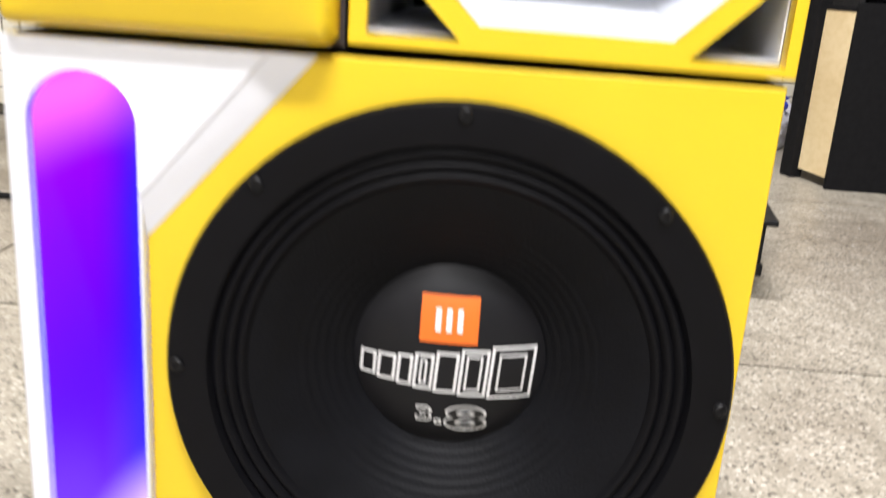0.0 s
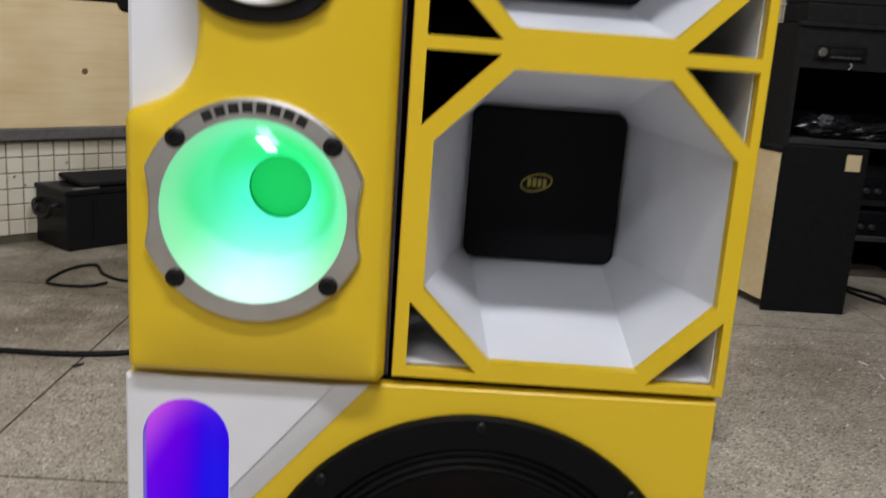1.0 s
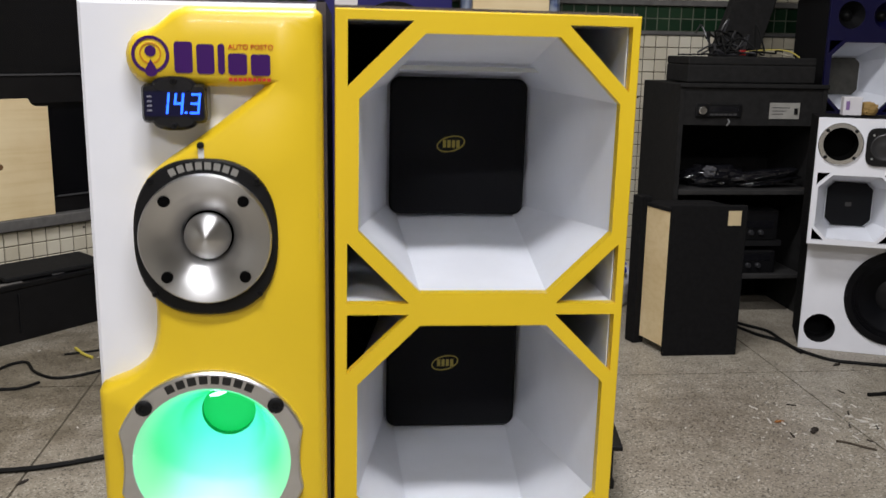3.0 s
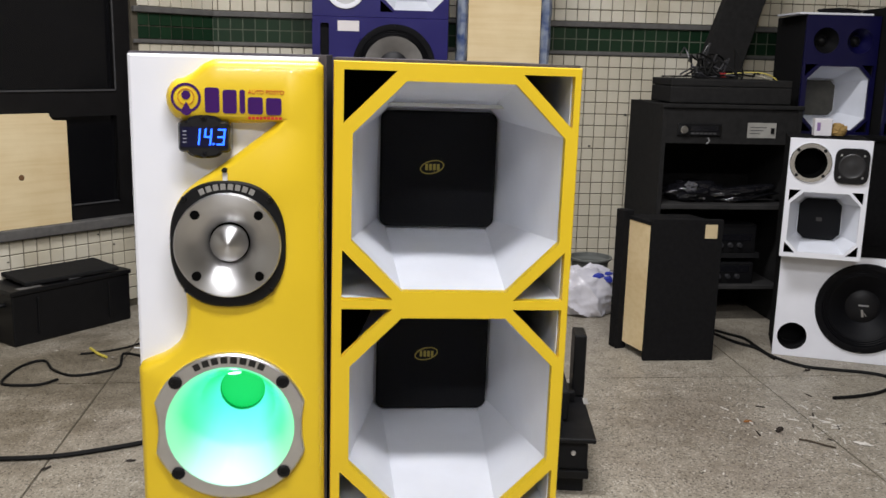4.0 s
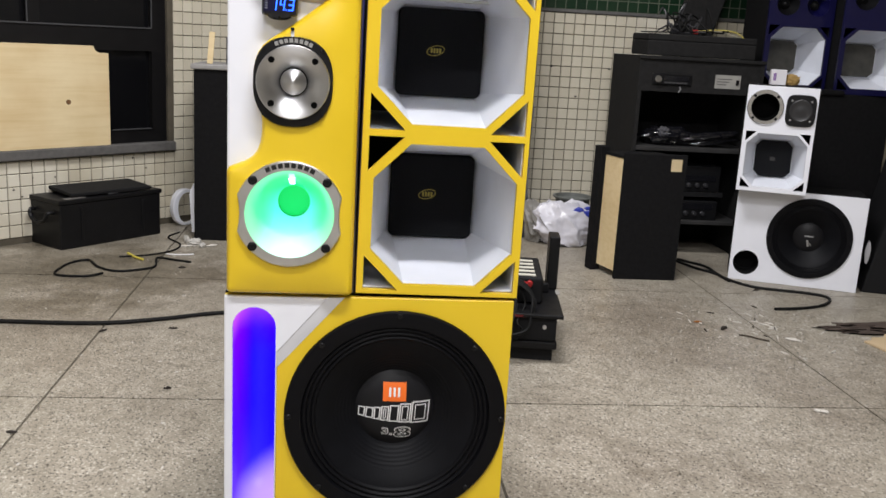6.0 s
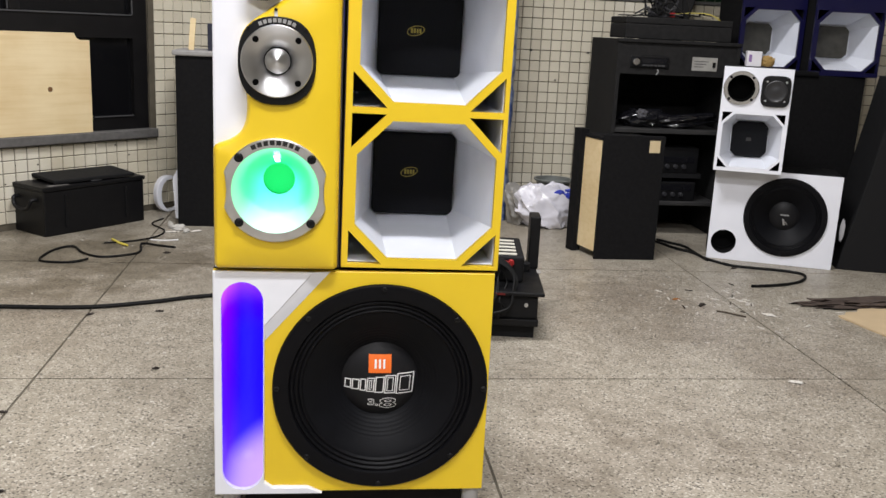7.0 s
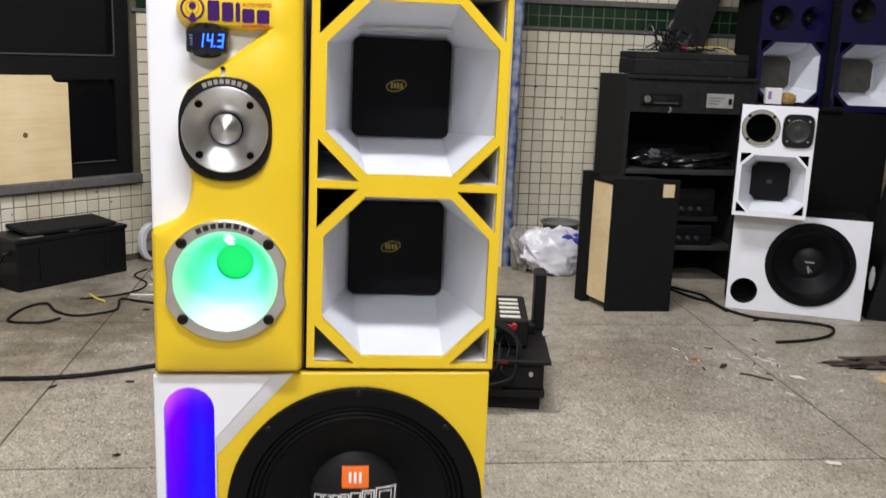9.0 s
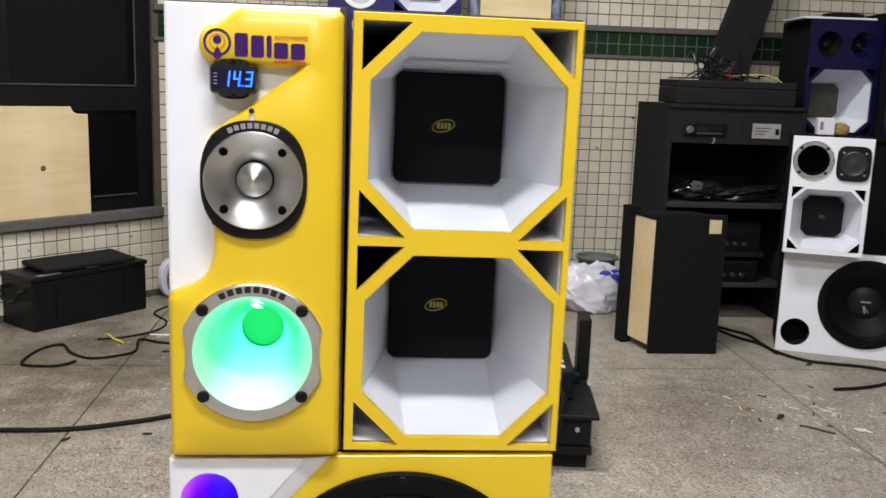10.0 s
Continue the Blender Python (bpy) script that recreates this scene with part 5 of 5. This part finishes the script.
part("dust_label", box(0.04, 0.13, 0.01, 0.04, 0.2063, 0.2068), shader("dusty_label", (0.2, 0.19, 0.18), 0.8, var=0.4, scale=90), bt)
part("lid_tab", box(0.24, 0.29, 0.012, 0.04, 0.2062, 0.213, 0.003), BEAD, bt)

# tall black box behind the tower
tb = thing("tall_black_box", pose(-0.713, 2.53, 0), "tall black carpeted box with a grey cloth on top", "speaker box")
part("body", box(0, 0.31, 0, 0.30, 0, 0.745, 0.004), CARPET, tb)
bm = box(-0.012, 0.322, -0.012, 0.31, 0.7455, 0.768, 0.006)
part("cloth", bm, GREY_CLOTH, tb, "folded grey cloth")
sk = thing("wood_offcut", pose(-0.655, 2.60, 0.7685), "upright pale wood offcut leaning", "wood")
part("stick", box(-0.012, 0.012, 0, 0.01, 0, 0.135, 0.001), PLYWOOD, sk, at=pose(0, 0, 0, -6, 4, 0))
dk = thing("small_dark_box", pose(-0.545, 2.60, 0.7685), "small dark box on the cloth", "box")
part("carton", box(-0.04, 0.05, 0, 0.08, 0, 0.115, 0.003), shader("dark_blue_card", (0.012, 0.014, 0.03), 0.5), dk)

wr = thing("white_frame_ring", pose(-0.785, 2.60, 0), "white plastic speaker surround leaning on the black box", "plastic ring")
part("ring", slab(squircle(0.0, 0.115, 0.070, 0.087, 2.2, 40), [(0, 0.03), (0, 0.004), (0.004, 0)], [squircle(0.010, 0.112, 0.055, 0.074, 2.2, 40)]), WHITE, wr, at=pose(-0.012, 0.235, -0.028, 0, 0, 42))
part("strip", slab([(0.05, 0.02), (0.068, 0.02), (0.082, 0.36), (0.078, 0.36), (0.064, 0.25), (0.045, 0.215), (0.04, 0.19)], [(0, 0.012), (0, 0)]), WHITE, wr)

# power supply on a crate behind the stack
ps2 = thing("power_supply", pose(0.601, 1.030, 0, 0, 0, -8) @ Matrix.Diagonal((1, 1, 1.15, 1)), "black power supply with red terminals and cables on a crate", "power supply")
for y in (0.02, 0.34):
    part("skid", box(-0.40, -0.022, y, y + 0.05, 0, 0.036), BLACK_MATT, ps2)
part("tray", box(-0.42, -0.012, -0.002, 0.40, 0.0365, 0.056, 0.003), BLACK, ps2)
part("lower_case", box(-0.41, -0.016, 0.004, 0.39, 0.0565, 0.120, 0.004), BLACK_MATT, ps2, "black lower case")
part("top_plate", box(-0.42, 0.002, -0.008, 0.40, 0.1205, 0.131, 0.003), BLACK, ps2)
part("upper_case", box(-0.42, -0.058, 0.10, 0.37, 0.1315, 0.205, 0.008, 3), BLACK_MATT, ps2, "black amplifier case")
PALE_TAPE = shader("grey_tape", (0.3, 0.29, 0.27), 0.6)
CREAM = shader("cream_terminal", (0.6, 0.58, 0.5), 0.45)
for k in range(5):
    part("terminal_bar", box(-0.140, -0.082, 0.110 + 0.046 * k, 0.128 + 0.046 * k, 0.2055, 0.209, 0.001), CREAM, ps2, "cream terminal block")
for x, y, z in ((-0.100, 0.098, 0.188), (-0.115, 0.098, 0.184), (-0.19, -0.009, 0.120)):
    part("red_terminal", lathe([(0.0095, 0), (0.0095, -0.008), (0.007, -0.011), (0, -0.011)], x, z, 16), RED_PLASTIC, ps2, "red screw terminal", smooth=True, at=pose(0, y, 0))
part("meter", box(-0.225, -0.150, 0.093, 0.0995, 0.152, 0.180, 0.002), METER_GREEN, ps2, "green lit meter")
for k in range(4):
    o = 0.010 * k
    part("cable", tube([(-0.24, 0.08, 0.20 - o), (-0.17 + o, 0.06, 0.205), (-0.100 + o / 2, 0.035, 0.175 - o / 2), (-0.095, 0.0, 0.13 - o / 3), (-0.115, -0.022, 0.085), (-0.24, -0.03, 0.06)], 0.0042, 7), CABLE, ps2)
RED_CABLE = shader("red_cable", (0.14, 0.008, 0.008), 0.45)
rng = random.Random(21)
for k in range(7):
    pts = [(-0.125 - 0.016 * k + rng.uniform(-0.02, 0.02), 0.09 - 0.016 * q + rng.uniform(-0.008, 0.004), 0.195 - 0.028 * q + rng.uniform(-0.008, 0.012)) for q in range(6)]
    pts = [(min(x, -0.10), min(y, 0.085) - (0.02 if z < 0.135 else 0) - 0.01, max(z, 0.06)) for x, y, z in pts]
    pts = [(x, -0.014 if z < 0.136 else y, z) for x, y, z in pts]
    part("cable", tube(pts, 0.0032, 6), RED_CABLE if k == 4 else CABLE, ps2)
part("upright_panel", box(-0.032, 0.002, 0.285, 0.37, 0.1315, 0.285, 0.004), BLACK, ps2, "upright black panel")
part("warning_label", box(-0.150, -0.118, -0.0090, -0.0083, 0.1220, 0.1280), RED_CABLE, ps2)
part("bolt_head", lathe([(0.006, 0), (0.006, -0.003), (0, -0.004)], -0.052, 0.095, 12), METAL, ps2, at=pose(0, 0.004, 0))
part("tape_scrap", box(-0.004, 0.009, 0.23, 0.275, 0.1312, 0.1322), PALE_TAPE, ps2)
part("clip", box(-0.05, -0.028, 0.24, 0.262, 0.1315, 0.158, 0.004), BLACK, ps2)

# ---- cables and litter on the floor ----
def floor_cable(pts, r, label, m=None):
    o = part("cable", tube([(x, y, r + 0.0005) for x, y in pts], r, 8), m or CABLE, None)
    return tagged(o, label, "cable")


floor_cable([(-2.3, 1.45), (-1.5, 1.30), (-1.096, 1.297), (-0.807, 1.300), (-0.62, 1.36), (-0.472, 1.43), (-0.2, 1.50), (0.05, 1.42)], 0.0068, "thick black power cable across the floor")
floor_cable([(-0.949, 1.908), (-0.996, 1.858), (-1.09, 1.86), (-1.12, 1.907), (-1.107, 2.04), (-1.052, 2.099), (-0.99, 2.00), (-0.908, 1.942), (-0.82, 1.98), (-0.783, 2.034), (-0.80, 2.168), (-0.73, 2.14), (-0.66, 2.113)], 0.0046, "looped black cable on the floor")
floor_cable([(-0.95, 2.17), (-0.85, 2.21), (-0.767, 2.30), (-0.755, 2.42), (-0.83, 2.55), (-0.80, 2.66)], 0.0036, "thin black wire to the tall box")
floor_cable([(1.464, 2.427), (1.50, 2.37), (1.547, 2.30), (1.55, 2.20), (1.56, 2.08), (1.62, 1.97), (1.704, 1.93), (1.83, 1.885), (1.875, 1.83), (1.834, 1.755), (1.76, 1.70), (1.66, 1.665), (1.569, 1.652)], 0.0058, "black cable curling past the white bass box")
floor_cable([(1.44, 2.40), (1.49, 2.257), (1.54, 2.18), (1.555, 2.05)], 0.006, "black cable by the rack")
floor_cable([(-0.93, 2.23), (-0.89, 2.17), (-0.85, 2.13)], 0.005, "short yellow wire scrap", shader("yellow_scrap", (0.6, 0.5, 0.08), 0.5))
floor_cable([(-0.78, 2.24), (-0.72, 2.235), (-0.67, 2.25)], 0.003, "short white wire scrap", PRINT_WHITE)
floor_cable([(1.295, 1.337), (1.32, 1.325), (1.345, 1.30), (1.374, 1.274)], 0.003, "thin dark twig on the floor", shader("twig", (0.06, 0.045, 0.03), 0.8))

DARK_BIT = shader("dark_scrap", (0.025, 0.018, 0.014), 0.7)
PALE_BIT = shader("pale_scrap", (0.6, 0.57, 0.52), 0.6)
for x, y, s, a, mt, lab in ((1.270, 1.410, 0.026, 50, DARK_BIT, "dark leaf scrap"), (1.20, 1.476, 0.014, 10, shader("orange_scrap", (0.3, 0.12, 0.03), 0.7), "small orange scrap"), (1.47, 1.30, 0.025, -35, PALE_BIT, "pale paper scrap"), (1.62, 1.93, 0.015, 20, DARK_BIT, "dark scrap"),
                              (-0.576, 1.277, 0.013, 0, DARK_BIT, "dark scrap"), (-0.50, 0.78, 0.010, 10, DARK_BIT, "dark scrap"), (-0.795, 0.50, 0.012, 0, DARK_BIT, "dark scrap"), (-0.69, 0.12, 0.020, 15, DARK_BIT, "dark dirt clump"), (1.252, 0.684, 0.020, -20, PALE_BIT, "clear plastic scrap"),
                              (-0.78, 1.24, 0.014, 50, DARK_BIT, "dark scrap"), (-0.68, 2.03, 0.014, 0, DARK_BIT, "dark scrap"), (-0.62, 2.42, 0.025, 30, PALE_BIT, "torn paper scrap"), (-0.72, 2.40, 0.03, 10, PALE_BIT, "torn paper scrap"), (1.55, 1.18, 0.013, 30, PALE_BIT, "pale scrap"), (-1.46, 2.24, 0.02, 0, DARK_BIT, "dark lump")):
    o = part("floor_scrap", lump(0, 0, 0.002, s, s * 0.3, 0.005, x * 7, 0.9, 2.5, 3), mt, None, at=pose(x, y, 0, 0, 0, a))
    tagged(o, lab + " on the floor", "litter", "floor litter")
for x, y, r, tall, a in ((-0.70, 2.44, 0.030, 0.018, 20), (-0.66, 2.40, 0.022, 0.012, 70), (-0.735, 2.47, 0.018, 0.022, 140)):
    o = part("paper_scrap", crumpled(r, r * 0.6, tall, tall * 0.6, x * 9, 0.004), shader("soiled_paper", (0.55, 0.53, 0.49), 0.7, var=0.25, scale=40), None, smooth=True, at=pose(x, y, 0, 0, 0, a))
    tagged(o, "crumpled soiled paper beside the tall black box", "litter", "paper scraps")
rng = random.Random(31)
for i in range(26):
    x, y, a = rng.gauss(1.40, 0.13), rng.gauss(1.42, 0.13), rng.uniform(0, 180)
    o = part("wood_splinter", box(-rng.uniform(0.008, 0.022), rng.uniform(0.008, 0.02), -0.0022, 0.0022, 0, 0.003, 0.0008, 1), DARK_BIT if i % 4 == 0 else PALE_BIT, None, at=pose(x, y, 0.0003, 0, 0, a))
    tagged(o, ("dark" if i % 4 == 0 else "pale") + " wood splinter lying on the floor", "litter", "floor splinters")
dust = bmesh.new()
rng = random.Random(9)
for i in range(620):
    x, y = (rng.gauss(1.42, 0.24), rng.gauss(1.40, 0.22)) if i < 460 else (rng.uniform(-1.6, -0.4), rng.uniform(0.3, 2.4))
    s = rng.uniform(0.0015, 0.006)
    a = rng.uniform(0, 6.3)
    vs = [dust.verts.new((x + s * k * math.cos(a + q), y + s * k * math.sin(a + q), 0.0006 + rng.random() * 0.002)) for q, k in ((0, 1.6), (1.7, 0.5), (3.1, 1.3), (4.6, 0.6))]
    dust.faces.new(vs)
o = part("floor_chips", dust, PALE_BIT, None)
tagged(o, "fine pale wood chips scattered on the floor", "litter", kind="stuff")

cb = thing("cardboard_piece", pose(1.72, 1.29, 0), "torn flat piece of brown cardboard on the floor", "cardboard")
bm = slab([(0.0, 0.0), (0.025, -0.12), (0.055, -0.24), (0.10, -0.33), (0.40, -0.35), (0.55, -0.1), (0.42, 0.10), (0.31, 0.14), (0.24, 0.115), (0.20, 0.125), (0.17, 0.085), (0.12, 0.08), (0.095, 0.045), (0.05, 0.04), (0.03, 0.01)], [(0, 0.0), (0, -0.006)])
part("sheet", bm, shader("cardboard", (0.54, 0.41, 0.25), 0.8, var=0.15, scale=8), cb, at=Matrix(((1, 0, 0, 0), (0, 0, 1, 0), (0, -1, 0, 0.001), (0, 0, 0, 1))))
rg = thing("dark_rag", pose(1.80, 1.42, 0), "crumpled dark brown rag by the cardboard", "rag")
part("cloth", lump(0.10, 0.01, 0.004, 0.23, 0.055, 0.024, 6, 0.8, 2.5), shader("brown_rag", (0.07, 0.05, 0.04), 0.9, var=0.4), rg, smooth=True)

# ---- ceiling lamp housings, made up and out of view ----
for x, y in ((0.2, -1.25), (0.0, 0.95), (-0.6, -3.2)):
    lh = thing("assumed_ceiling_lamp", pose(x, y, 3.11), "long white ceiling lamp housing, added out of view", "lamp", "ceiling lamps")
    part("housing", box(-0.68, 0.68, -0.15, 0.15, 0, 0.08, 0.01), WHITE, lh)
    part("stem", box(-0.02, 0.02, -0.02, 0.02, 0.081, 0.29), METAL, lh)

for x, z, s in ((0.963, 0.822, 0.008), (1.10, 0.676, 0.006), (1.262, 0.822, 0.007)):
    part("wall_spot", lump(x - CORNER[0], -0.006, z, s, 0.0025, s * 0.7, x * 5, 0.6, 2.5, 2, False), PRINT_BLACK, wall_back, "small dark spot")

rng = random.Random(14)
for i in range(12):
    x, z, r = OBL - rng.uniform(0.45, 1.15), rng.uniform(0.15, 0.33), rng.uniform(0.003, 0.006)
    part("wall_spot", lump(x, -0.0055, z, r, 0.002, r * 0.8, i * 3.7, 0.6, 2.5, 2, False), DARK_BIT, wall_window, "small dark spot")

# ---- wall tiles ----
tiled(wall_back, 0.0, 5.8, lambda a, b, z: True, lambda x, z, g: (1.43 < x < 1.95 and 0.15 < z < 1.09) or (g and 0.0 < x < 2.2), 1)
tiled(wall_window, 0.0, OBL, lambda a, b, z: z < 0.30 or a > WIN - 0.01, lambda x, z, g: x > WIN and 0.35 < z < 1.09, 2)
